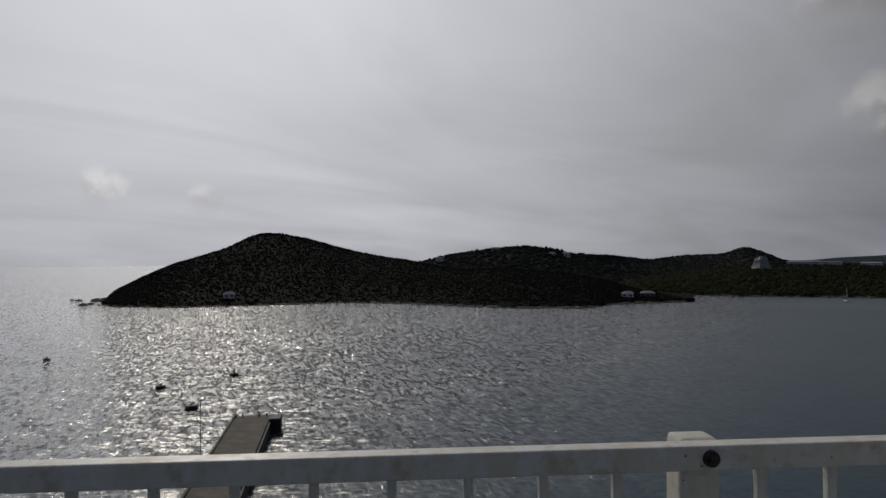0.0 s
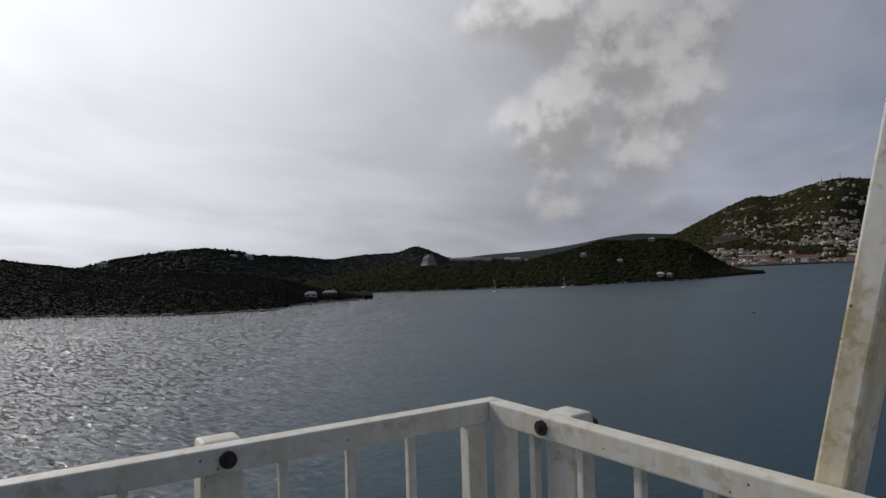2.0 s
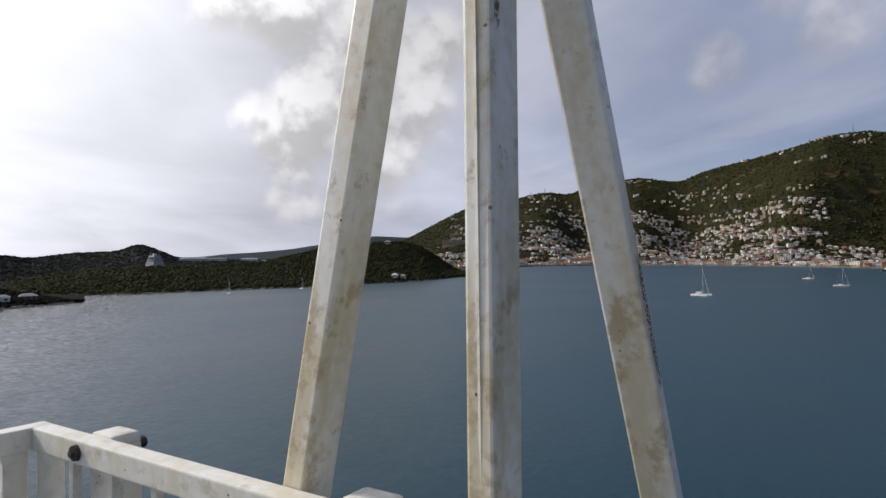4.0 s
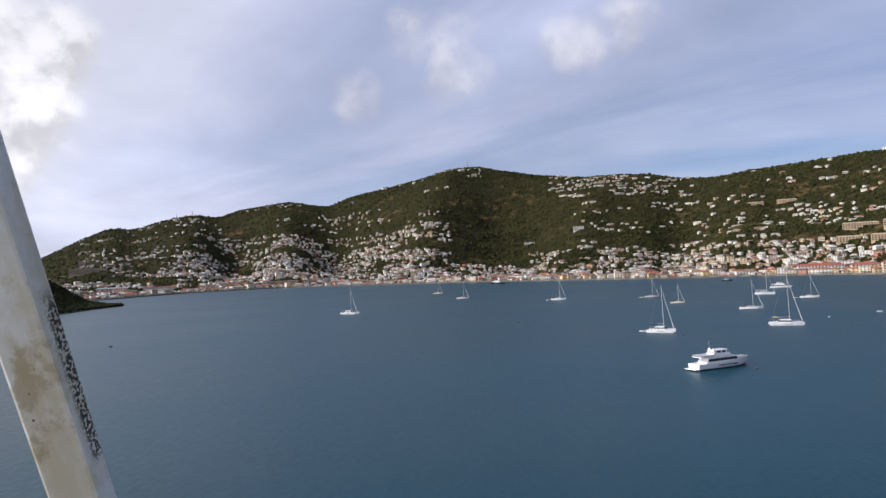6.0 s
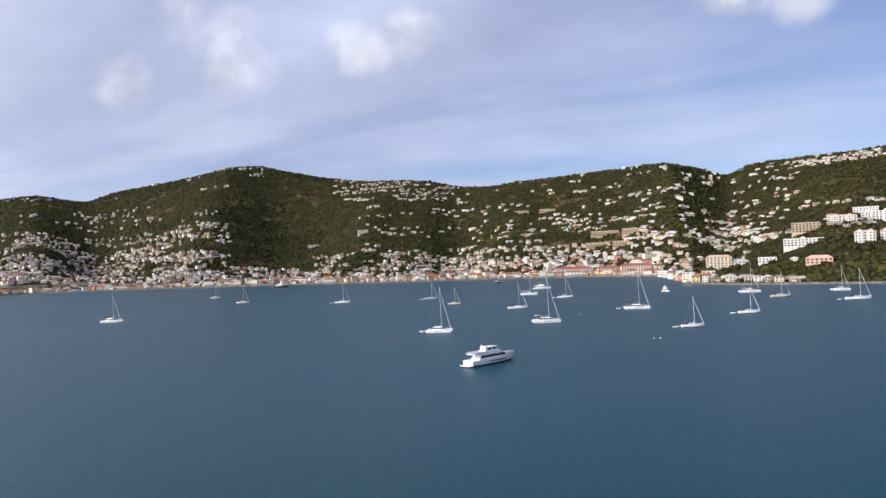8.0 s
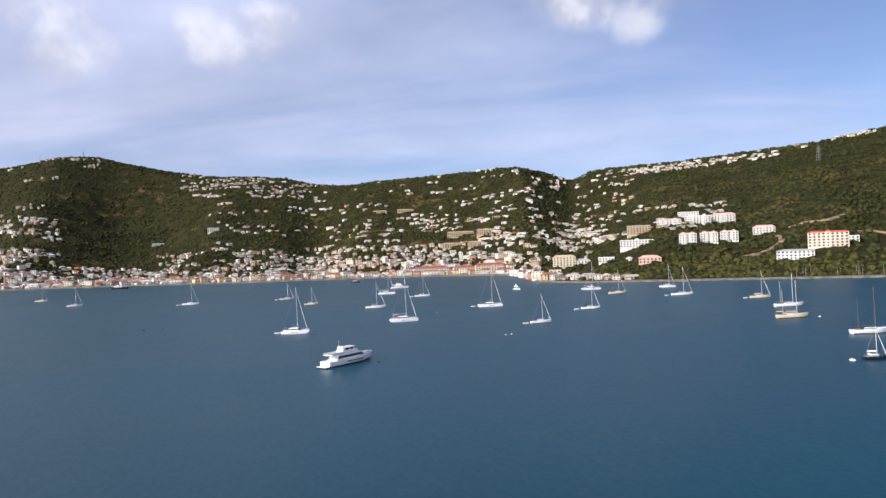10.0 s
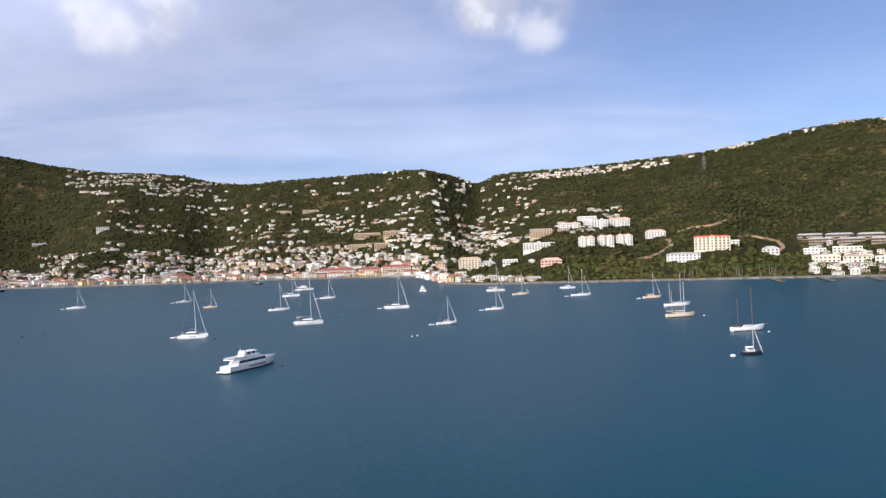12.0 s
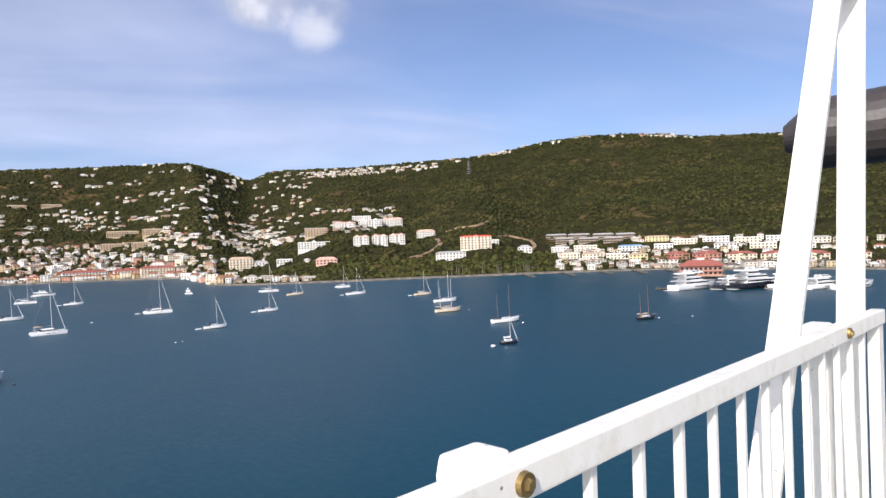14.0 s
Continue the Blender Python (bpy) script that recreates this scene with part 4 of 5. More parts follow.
block(-128.7, 1.5, 1.9, 3, M["white_wall"], M["pink_wall"], "white terraced apartment house high on the knoll", style="low", wings=2)
block(-130.9, 1.55, 2.0, 4, M["white_wall"], M["white_roof"], "white terraced apartment house high on the knoll", style="flat", wings=2)
block(-132.8, 1.55, 1.8, 4, M["white_wall"], M["pink_wall"], "white terraced apartment house with a red gable", style="hip", wings=1)
block(-130.2, 2.05, 1.6, 3, M["white_wall"], M["white_roof"], "white apartment house at the top of the knoll", style="flat")
block(-135.7, 0.5, 1.6, 3, M["white_wall"], M["pink_wall"], "detached white apartment house with a pinkish roof", style="hip", wings=1)
block(-140.0, -0.62, 2.7, 5, M["cream_wall"], M["bright_red"], "cream five-storey hotel with a bright red roof", "hotel", style="low", wings=1)
block(-141.6, -0.3, 0.8, 2, M["white_wall"], M["white_roof"], "low white annex beside the red-roofed hotel", style="flat")
block(-137.8, -1.53, 2.6, 3, M["white_wall"], M["grey_roof"], "large white hall with a pale vaulted roof", "hall", style="low", depth=22, balcony=False)
block(-127.1, -1.53, 1.8, 2, M["pink_wall"], M["pink_wall"], "low pink building among the shore trees", style="hip", balcony=False)
block(-111.3, 1.3, 2.3, 3, M["tan_wall"], M["canvas"], "tan terraced housing row on the hillside", style="low", depth=12)
block(-113.5, 1.4, 1.6, 3, M["tan_wall"], M["canvas"], "tan terraced housing row on the hillside", style="low", depth=12)
block(-110.5, 0.3, 1.6, 3, M["tan_wall"], M["canvas"], "tan lower housing row on the hillside", style="low", depth=12)
block(-112.6, 0.35, 1.4, 3, M["tan_wall"], M["canvas"], "tan lower housing row on the hillside", style="low", depth=12)
block(-121.5, -1.55, 1.6, 2, M["white_wall"], M["grey_roof"], "white villa among the shore trees", style="hip")
block(-123.6, -1.35, 1.3, 2, M["white_wall"], M["white_roof"], "white villa with a terrace among the shore trees", style="flat")
block(-144.2, -1.05, 1.2, 2, M["white_wall"], M["grey_roof"], "white house with a grey hipped roof below the slope", style="hip")
for i, (az, el, deg) in enumerate(((-146.9, 0.0, 1.7), (-148.8, -0.05, 1.8), (-150.8, -0.1, 1.7), (-152.6, -0.15, 1.6), (-147.6, -0.35, 1.6), (-149.6, -0.4, 1.7), (-151.6, -0.45, 1.6))):
    # wide dark panes stand in for the shade inside the galleries
    block(az, el, deg, 2, M["shaded_wall"], M["grey_roof"], "brown barrack-like housing row, gallery shade as dark panes, grey roof", style="low", depth=11, opening=0.44, balcony=False)
for az, el, deg, st, wall, roof, label in (
        (-148.0, -1.75, 1.7, 3, "cream_wall", "cream_wall", "cream shopping block near the marina"), (-149.9, -1.8, 1.8, 3, "cream_wall", "canvas", "cream shopping block with a tan roof"),
        (-151.9, -1.85, 1.8, 3, "cream_wall", "white_roof", "cream shopping block with a pale roof"), (-153.6, -1.95, 1.5, 2, "yellow_wall", "canvas", "yellow low block near the marina"),
        (-147.2, -1.1, 1.5, 2, "white_wall", "white_roof", "white warehouse behind the shops"), (-149.3, -1.05, 1.9, 2, "cream_wall", "white_roof", "pale warehouse behind the shops"),
        (-153.0, -1.2, 2.0, 2, "white_wall", "blue_roof", "white warehouse with a pale blue roof"), (-155.1, -0.46, 1.9, 2, "yellow_wall", "canvas", "yellow block below the green slope"),
        (-155.6, -1.1, 1.5, 2, "white_wall", "white_roof", "white block behind the marina"), (-157.3, -0.75, 1.8, 3, "cream_wall", "white_roof", "cream block below the green slope"),
        (-159.6, -0.6, 2.0, 3, "white_wall", "white_roof", "white flat-roofed block below the green slope"), (-161.9, -0.75, 2.0, 3, "cream_wall", "white_roof", "cream flat-roofed block below the slope"),
        (-164.2, -0.7, 2.0, 3, "white_wall", "white_roof", "white flat-roofed block below the slope"), (-166.6, -0.9, 2.0, 2, "cream_wall", "grey_roof", "cream block with a grey roof"),
        (-160.3, -1.2, 1.7, 3, "white_wall", "grey_roof", "white block behind the red-roofed market"), (-163.0, -1.25, 1.9, 3, "cream_wall", "white_roof", "cream block behind the red-roofed market"),
        (-165.6, -1.3, 2.0, 2, "white_wall", "white_roof", "white low block behind the marina"), (-168.8, -1.0, 2.2, 3, "tan_wall", "grey_roof", "tan block at the foot of the slope")):
    block(az, el, deg, min(st, 2), M[wall], M[roof], label, style="low" if roof != "white_roof" else "flat", balcony=False)
for az, el, deg, st in ((-156.6, -2.0, 2.0, 3), (-158.9, -2.05, 2.2, 3), (-161.4, -2.1, 2.3, 3), (-163.9, -2.15, 2.2, 3), (-166.4, -2.2, 2.2, 3), (-169.0, -2.2, 2.2, 3)):
    block(az, el, deg, min(st, 2), M["coral_wall"] if az > -161 else M["cream_wall"], M["red_roof"], "waterfront market building with a broad red roof", "market", style="hip", depth=24, wings=1)
block(-155.9, -2.45, 1.6, 2, M["white_wall"], M["red_roof"], "low white boathouse with a red roof", style="hip", balcony=False)
# old red fort and long quay-side buildings
block(-95.9, -1.75, 1.5, 3, M["coral_wall"], M["red_roof"], "dark red brick fort on the waterfront", "fort", style="flat", balcony=False)
block(-94.7, -1.8, 0.7, 3, M["cream_wall"], M["grey_roof"], "cream building beside the red fort", style="flat", balcony=False)
block(-61.3, -1.22, 2.1, 3, M["yellow_wall"], M["red_roof"], "long yellow waterfront building", style="low")
block(-65.2, -1.25, 2.5, 3, M["tan_wall"], M["grey_roof"], "long tan waterfront building with rows of windows", style="flat")
block(-67.4, -1.2, 1.2, 3, M["tan_wall"], M["grey_roof"], "tan waterfront building with rows of windows", style="flat")
block(-50.6, 0.4, 2.6, 4, M["tan_wall"], M["grey_roof"], "tan hotel block on the far slope", "hotel", style="flat")
block(-50.2, 0.85, 0.5, 6, M["tan_wall"], M["grey_roof"], "tan tower block on the far slope", style="flat")
block(-52.2, -1.05, 2.2, 2, M["white_wall"], M["grey_roof"], "long white waterfront shed", style="low", balcony=False)
block(-55.5, -1.15, 2.2, 2, M["white_wall"], M["red_roof"], "long pale waterfront shed", style="low", balcony=False)
block(-90.6, 2.35, 0.9, 3, M["white_wall"], M["grey_roof"], "grey-white stacked apartment block on the slope", style="flat")
block(-104.4, 3.55, 1.2, 2, M["tan_wall"], M["canvas"], "tan housing row high on the slope", style="low")
block(-106.6, 3.6, 1.4, 2, M["tan_wall"], M["canvas"], "tan housing row high on the slope", style="low")
block(-86.4, 1.3, 0.9, 2, M["white_wall"], M["white_roof"], "white villa on the spur", style="flat")
block(-118.2, 2.55, 0.45, 2, M["yellow_wall"], M["canvas"], "small yellow villa on the slope", style="hip")


def town_weight(az, el, low, gap):
    """How thickly houses stand at each bearing and elevation angle; low: metres behind the shore, gap: degrees below the crest."""
    def between(v, a, b):
        return (v >= a) & (v < b)

    # upper edge of the closely built town, by bearing
    edge = np.interp(az, [-121, -118, -114, -110, -107, -103, -99, -95, -91, -88.5, -86.5, -84, -81, -78, -74, -68, -62, -56, -50, -46],
                     [0.1, 0.6, 0.6, 0.1, 0.1, 0.4, -0.2, -0.3, 0.2, -0.2, -0.75, -0.6, -0.1, 0.5, 1.0, 0.9, 0.5, 0.1, -0.2, -0.3])
    w = np.where(low < 45, 0.95, np.where(el < edge, 0.50, np.where(el < edge + 0.5, 0.20, 0.0)))
    upper = el >= edge + 0.5
    # looser houses on the slopes above
    slope = np.where(between(az, -80, -64), 0.17, np.where(between(az, -64, -50), 0.15, np.where(between(az, -95, -88), 0.05, np.where(az < -95, 0.034, 0.0))))
    slope = np.where(between(az, -80, -50) & (el > 3.0), slope * 0.5, slope)
    w = np.where(upper, slope, w)
    # the wooded flank below the summit, dark by cloud shade, stays empty
    bare = between(az, -90, -79.6) & (el > edge + 0.15) & (gap > 0.9)
    w = np.where(bare & ~(between(az, -90, -86.3) & (el < 0.9)), 0.0, w)
    w = np.where(between(az, -90, -86.3) & between(el, edge + 0.15, 0.9), 0.22, w)
    # villas along the crest
    w = np.where((az < -88) & (gap < np.where(az > -100, 1.7, 0.9)) & (gap > 0.12) & (az > -118), np.maximum(w, np.where(az > -100, 0.20, 0.11)), w)
    w = np.where(between(az, -82.5, -76) & (gap < 0.9) & (gap > 0.15), 0.30, w)
    w = np.where(between(az, -108, -97) & between(el, 0.9, 2.4), w * 0.5, w)
    w = np.where(az > -57, w * np.where(low > 140, 0.45, 1.0), w)
    knoll = between(az, -126, -118)
    w = np.where(knoll, np.where(between(el, -0.5, 1.6), 0.30, np.where(gap < 1.3, 0.05, 0.015)), w)
    w = np.where(knoll & ((low < 70) | (el < -0.9)), 0.06, w)
    ridge = between(az, -138, -126)
    w = np.where(ridge, np.where((gap < 0.7) & (az > -137), 0.065, np.where(between(el, 1.2, 3.2) & (az > -133), 0.035, 0.0)), w)
    w = np.where(az < -138, np.where(gap < 0.2, 0.10, np.where((el < -0.1) & (az < -147), 0.08, 0.0)), w)
    return w


def build_town():
    rng = random.Random(12)
    near, far = [], []
    pick = np.random.default_rng(12)
    n = 190000
    az = pick.uniform(-171, -46.5, n)
    ds, dc, hc = mountain.lines(az)
    ts = pick.random(n)
    d = ds + 12 + (dc - ds - 8) * np.where(az > -121, ts**1.7, ts)
    z = mountain.height(az, d)
    el = np.degrees(np.arctan2(z - EYE, d))
    low, gap = d - ds, mountain.at(mountain.top, az) - el
    lot = rough2(np.radians(az) * d, z * 7, 150, 2, 77)
    # streets follow the contours up the slope
    street = (z / 17.0 + 1.9 * rough2(np.radians(az) * d, z * 2, 170, 3, 31)) % 1.0
    weight = town_weight(az, el, low, gap)
    weight = weight * np.where((weight > 0.4) & (az > -118), np.clip(0.75 + 2.0 * lot, 0.12, 1.0), np.clip(0.45 + 6.5 * lot, 0.0, 2.6))
    open_ground = (street > 0.42) & (low > 60)
    weight = np.where(open_ground, weight * np.where(az > -86, 0.28, 0.07), weight)
    ok = np.nonzero(pick.random(n) < weight)[0]
    for i in ok.tolist():
        if len(near) + len(far) >= 5200:
            break
        p = spot(az[i], d[i], z[i])
        if not free(p.x, p.y, 4.6):
            continue
        take(p.x, p.y, 5.0)
        (near if low[i] < 170 and az[i] > -119 and len(near) < 290 and rng.random() < 0.6 else far).append((float(az[i]), float(d[i]), float(z[i]), rng.uniform(-32, 32), float(el[i])))
    for a, dist, h, yaw, up in near:
        copy_thing(rng.choice(HOUSES), facing(a, dist, h, yaw))
    lists = empty_lists()
    for a, dist, base, yaw, up in far:
        m = facing(a, dist, base, yaw)
        w, dep, h = 5.0 + 9.0 * rng.random() ** 1.6, rng.uniform(6.0, 9.5), rng.choice((2.7, 2.9, 3.1, 3.2, 5.2, 5.8))
        if up > 0.7 and a < -86:
            # villas higher up are long and low
            w, h = w * rng.uniform(1.0, 1.6), rng.choice((2.7, 2.9, 3.1, 3.3))
        slab(lists, m, -w / 2, w / 2, -dep / 2, dep / 2, -5, h, 0)
        if rng.random() < 0.35:
            slab(lists, m, -w / 2 - 0.3, w / 2 + 0.3, -dep / 2 - 0.3, dep / 2 + 0.3, h, h + 0.5, 1)
        else:
            slab(lists, m, -w / 2 - 0.7, w / 2 + 0.7, -dep / 2 - 0.7, dep / 2 + 0.7, h, h + 1.8, 1, 3.6)
        # a lean-to or veranda on many of them
        if rng.random() < 0.5:
            x0 = rng.uniform(-w / 2, 0)
            slab(lists, m, x0, x0 + w * 0.45, -dep / 2 - 2.6, -dep / 2 - 0.05, -4.5, 2.3, 0)
            slab(lists, m, x0 - 0.3, x0 + w * 0.45 + 0.3, -dep / 2 - 2.9, -dep / 2 - 0.05, 2.3, 2.6, 1)
        for s in range(max(1, int(h / 2.6))):
            for k in range(2 if w < 9 else 3):
                x = -w / 2 + (k + 0.5) * w / (2 if w < 9 else 3)
                slab(lists, m, x - 0.8, x + 0.8, -dep / 2 - 0.1, -dep / 2 + 0.05, 2.7 * s + 0.7, 2.7 * s + 2.1, 2)
    tagged(new("hillside_houses", lists_mesh("hillside_houses", lists, [M["walls_far"], M["roofs_far"], M["glass"]])), "many small pale houses scattered over the mountainside", "houses", kind="stuff")
    for h in HOUSES:
        for o in (*h.children_recursive, h):
            bpy.data.objects.remove(o)


build_town()

# ---- radio masts and pylon on the crest ----
def lattice_mast(az, el, height, width, label):
    d, z = mountain.find(az, el)
    mast = thing("radio_mast", Matrix.Translation(spot(az, d, z - 2)), label, "mast", "radio masts")
    for sx, sy in ((1, 1), (-1, 1), (-1, -1), (1, -1)):
        part("upright", rodded((sx * width, sy * width, 0), (sx * width * 0.35, sy * width * 0.35, height), 0.35, 0.25, 5), M["mast_steel"], mast)
    for i in range(6):
        k = (i + 0.5) / 6
        s = width * (1 - 0.65 * k)
        part("crossbar", boxed((0, 0, height * k), (2 * s, 2 * s, 0.5)), M["mast_steel"], mast)
    part("antenna", rodded((0, 0, height), (0, 0, height * 1.25), 0.25, 0.12, 5), M["mast_steel"], mast)


lattice_mast(-81.35, 8.25, 26, 1.6, "tall grey lattice radio mast on the summit")
lattice_mast(-78.5, 7.6, 22, 1.3, "grey lattice radio mast on the ridge")
lattice_mast(-80.5, 8.1, 9, 1.2, "short grey lattice radio mast on the summit")
lattice_mast(-58.2, 4.8, 22, 1.5, "distant grey lattice radio mast on a hilltop")
lattice_mast(-57.0, 4.65, 17, 1.2, "distant grey lattice radio mast on a hilltop")
lattice_mast(-139.6, 5.9, 34, 3.6, "grey steel pylon on the green slope")


# ---- shore edge: sea wall, road, palms ----
def shore_strip(name, hill, a0, a1, out, inn, z, mat, label, category):
    bm = fresh()
    rows = []
    n = int(abs(a1 - a0) / 0.4) + 1
    for i in range(n + 1):
        az = a0 + (a1 - a0) * i / n
        ds = float(hill.at(hill.shore, np.array([az]))[0])
        j = 1.5 * math.sin(az * 5.1) + 0.8 * math.sin(az * 17.3)
        rows.append([bm.verts.new(spot(az, ds + out + j, -1.0)), bm.verts.new(spot(az, ds + out + j + 0.6, z)), bm.verts.new(spot(az, ds + inn, z + 0.15)), bm.verts.new(spot(az, ds + inn, -1.0))])
    for p, q in zip(rows, rows[1:]):
        for k in range(3):
            bm.faces.new((p[k], p[k + 1], q[k + 1], q[k]))
    return tagged(part(name, bm, mat), label, category, kind="structure")


shore_strip("pavement_quay", mountain, -46.5, -117.0, -5, 10, 1.9, M["sand"], "pale quay road along the waterfront", "quay")
shore_strip("pavement_shore", mountain, -117.0, -172.0, -5, 6, 1.8, M["sand"], "stone-edged shore road along the bay", "shore road")


def dirt_road(places, width):
    """A bare earth road laid along the slope through bearings and elevation angles."""
    bm = fresh()
    line = []
    for (a0, e0), (a1, e1) in zip(places, places[1:]):
        for k in range(6):
            line.append((a0 + (a1 - a0) * k / 6, e0 + (e1 - e0) * k / 6))
    spots = []
    for az, el in line:
        d, z = mountain.find(az, el)
        spots.append(spot(az, d, z + 2.2))
    last = None
    for i, p in enumerate(spots):
        way = (spots[min(i + 1, len(spots) - 1)] - spots[max(i - 1, 0)]).normalized()
        side = Vector((way.y, -way.x, 0)).normalized() * width / 2 * (1 + 0.3 * math.sin(i * 1.7))
        row = [bm.verts.new(p - side - Vector((0, 0, 5))), bm.verts.new(p - side), bm.verts.new(p + side), bm.verts.new(p + side - Vector((0, 0, 5)))]
        if last:
            for k in range(3):
                bm.faces.new((last[k], last[k + 1], row[k + 1], row[k]))
        last = row
    return tagged(part("road", bm, M["earth"]), "bare earth road winding up the green slope", "road", kind="structure")


dirt_road(((-144.6, -1.1), (-145.1, -0.6), (-144.7, -0.1), (-143.9, 0.15), (-142.6, 0.45), (-141.6, 0.3)), 5.0)
dirt_road(((-134.0, -1.3), (-135.4, -1.05), (-136.4, -0.6), (-137.0, -0.1), (-136.6, 0.35)), 6.0)
dirt_road(((-137.4, 0.9), (-138.6, 1.25), (-140.0, 1.35), (-141.4, 1.75)), 5.0)


def rocks(name, hill, a0, a1, count, size, label, seed):
    rng = np.random.default_rng(seed)
    v0, f0 = ico()
    az = rng.uniform(min(a0, a1), max(a0, a1), count)
    d = hill.at(hill.shore, az) + rng.uniform(-7, 3, count)
    r = size * rng.uniform(0.4, 1.3, count)
    c = np.stack([-np.sin(np.radians(az)) * d, np.cos(np.radians(az)) * d, 0.2 + 0 * d], -1)
    verts = v0[None] * rng.uniform(0.55, 1.3, (count, len(v0), 1)) * (r[:, None] * np.array([1.5, 1.5, 0.7]))[:, None] + c[:, None]
    faces = f0[None] + (np.arange(count) * len(v0))[:, None, None]
    me = bpy.data.meshes.new(name)
    me.from_pydata(verts.reshape(-1, 3).tolist(), [], faces.reshape(-1, 3).tolist())
    me.materials.append(M["rock"])
    tagged(new(name, me), label, "rocks", kind="stuff")


rocks("island_rocks", island, -20, 27.6, 420, 1.6, "dark boulders along the island's shore", 61)
rocks("peninsula_rocks", peninsula, -13, -52.8, 260, 1.6, "dark boulders along the peninsula's shore", 62)
rocks("bay_rocks", mountain, -117, -142, 260, 1.3, "pale boulders along the bay's sea wall", 63)
for az, d, s in ((28.6, 640, 5), (28.1, 655, 4), (27.7, 700, 7), (28.9, 720, 4), (29.3, 735, 2.5)):
    bm = fresh()
    bmesh.ops.create_icosphere(bm, subdivisions=2, radius=s)
    for v in bm.verts:
        v.co *= 0.75 + 0.5 * noise.noise(v.co * 0.4 + Vector((az, d, 0)))
        v.co.z *= 0.5
    rock = part("rock", bm, M["rock"])
    rock.location = spot(az, d, 0.3)
    tagged(rock, "dark sea rock off the island's point", "rock", "sea rocks")


def palm():
    tree = thing("palm_tree", Matrix.Translation((0, 0, -200)), "coconut palm with a slender trunk beside the shore road", "palm", "shore palms")
    bm = fresh()
    rod(bm, (0, 0, -0.5), (0.25, 0, 4), 0.26, 0.20, 7)
    rod(bm, (0.25, 0, 4), (0.65, 0, 8.5), 0.20, 0.15, 7)
    part("trunk", bm, M["bark"], tree)
    bm = fresh()
    rng = random.Random(4)
    for i in range(15):
        a = i * 2.4
        drop, reach = rng.uniform(-0.2, 1.4), rng.uniform(2.4, 3.4)
        last = None
        for k in range(5):
            t = k / 4
            p = Vector((0.65 + math.cos(a) * reach * t, math.sin(a) * reach * t, 8.5 + 1.1 * math.sin(t * 2.2) - drop * t * t * 2))
            wide = Vector((-math.sin(a), math.cos(a), -0.25)) * 0.55 * math.sin(math.pi * (0.15 + 0.85 * t))
            row = [bm.verts.new(p - wide), bm.verts.new(p + Vector((0, 0, 0.15))), bm.verts.new(p + Vector((-wide.x, -wide.y, wide.z)) * -1)]
            if last:
                bm.faces.new((last[0], last[1], row[1], row[0]))
                bm.faces.new((last[1], last[2], row[2], row[1]))
            last = row
    part("crown", bm, M["frond"], tree)
    return tree


first = palm()
rng = random.Random(9)
for i in range(64):
    az = rng.uniform(-156, -136) if i < 44 else rng.uniform(-170, -156)
    ds = float(mountain.at(mountain.shore, np.array([az]))[0])
    d = ds + rng.uniform(14, 45)
    k = rng.uniform(0.9, 1.5)
    t = copy_thing(first, Matrix.Translation(spot(az, d, float(mountain.height(np.array([az]), np.array([d]))[0]))) @ pose(0, 0, 0, 0, 0, rng.uniform(0, 360)))
    t.scale = (k, k, k)
for o in (*first.children_recursive, first):
    bpy.data.objects.remove(o)


def bay_trees(az, d, x, y, rng):
    low = d - mountain.at(mountain.shore, az)
    ok = (az < -118.2) & (az > -147) & (low > 14) & (low < 190)
    ok[ok] = [free(a, b, 3) for a, b in zip(x[ok].tolist(), y[ok].tolist())]
    return ok


woods("shore_trees", mountain, 60000, 3.0, M["crown_shore"], "leafy green trees along the bay's shore", 15, bay_trees, 0.0)


def harbour_trees(az, d, x, y, rng):
    low = d - mountain.at(mountain.shore, az)
    ok = (az < -146) & (low > 12) & (low < 300)
    ok[ok] = [free(a, b, 1.5) for a, b in zip(x[ok].tolist(), y[ok].tolist())]
    return ok


woods("harbour_trees", mountain, 52000, 2.3, M["crown_shore"], "leafy green trees between the buildings by the marina", 16, harbour_trees, 0.0)
# ---- boats ----
def hull_mesh(length, beam, free, bow=1.35, depth=0.5, stern=0.8, rake=0.10, full=0.55):
    """A lofted hull, bow at +x, waterline at z = 0."""
    bm = fresh()
    rows, n = [], 14
    for i in range(n + 1):
        t = i / n
        w = beam / 2 * (stern + (1 - stern) * min(1.0, t / 0.4)) * (1 - max(0.0, (t - full) / (1 - full)) ** 2.2)
        w = max(w, 0.02)
        z = free * (1 + (bow - 1) * t**2)
        x0 = -length / 2 + length * t
        over = rake * length * max(0.0, t - 0.5) * 2 * 0.5
        xk = x0 - over * 0.9
        row = [(xk, 0, -depth), (xk, w * 0.72, -depth * 0.3), (x0 - over * 0.35, w * 0.93, z * 0.35), (x0, w, z), (x0, w * 0.94, z + 0.02), (x0, 0, z + 0.06)]
        rows.append([bm.verts.new(p) for p in row] + [bm.verts.new((x, -y, zz)) for x, y, zz in row[4:0:-1]])
    m = len(rows[0])
    for p, q in zip(rows, rows[1:]):
        for k in range(m):
            bm.faces.new((p[k], p[(k + 1) % m], q[(k + 1) % m], q[k]))
    bm.faces.new(rows[0][::-1])
    bm.faces.new(rows[-1])
    return bm


def boat_at(name, az, d, head, label, category, group):
    return thing(name, Matrix.Translation(spot(az, d)) @ pose(0, 0, 0, 0, 0, head + 90), label, category, group)


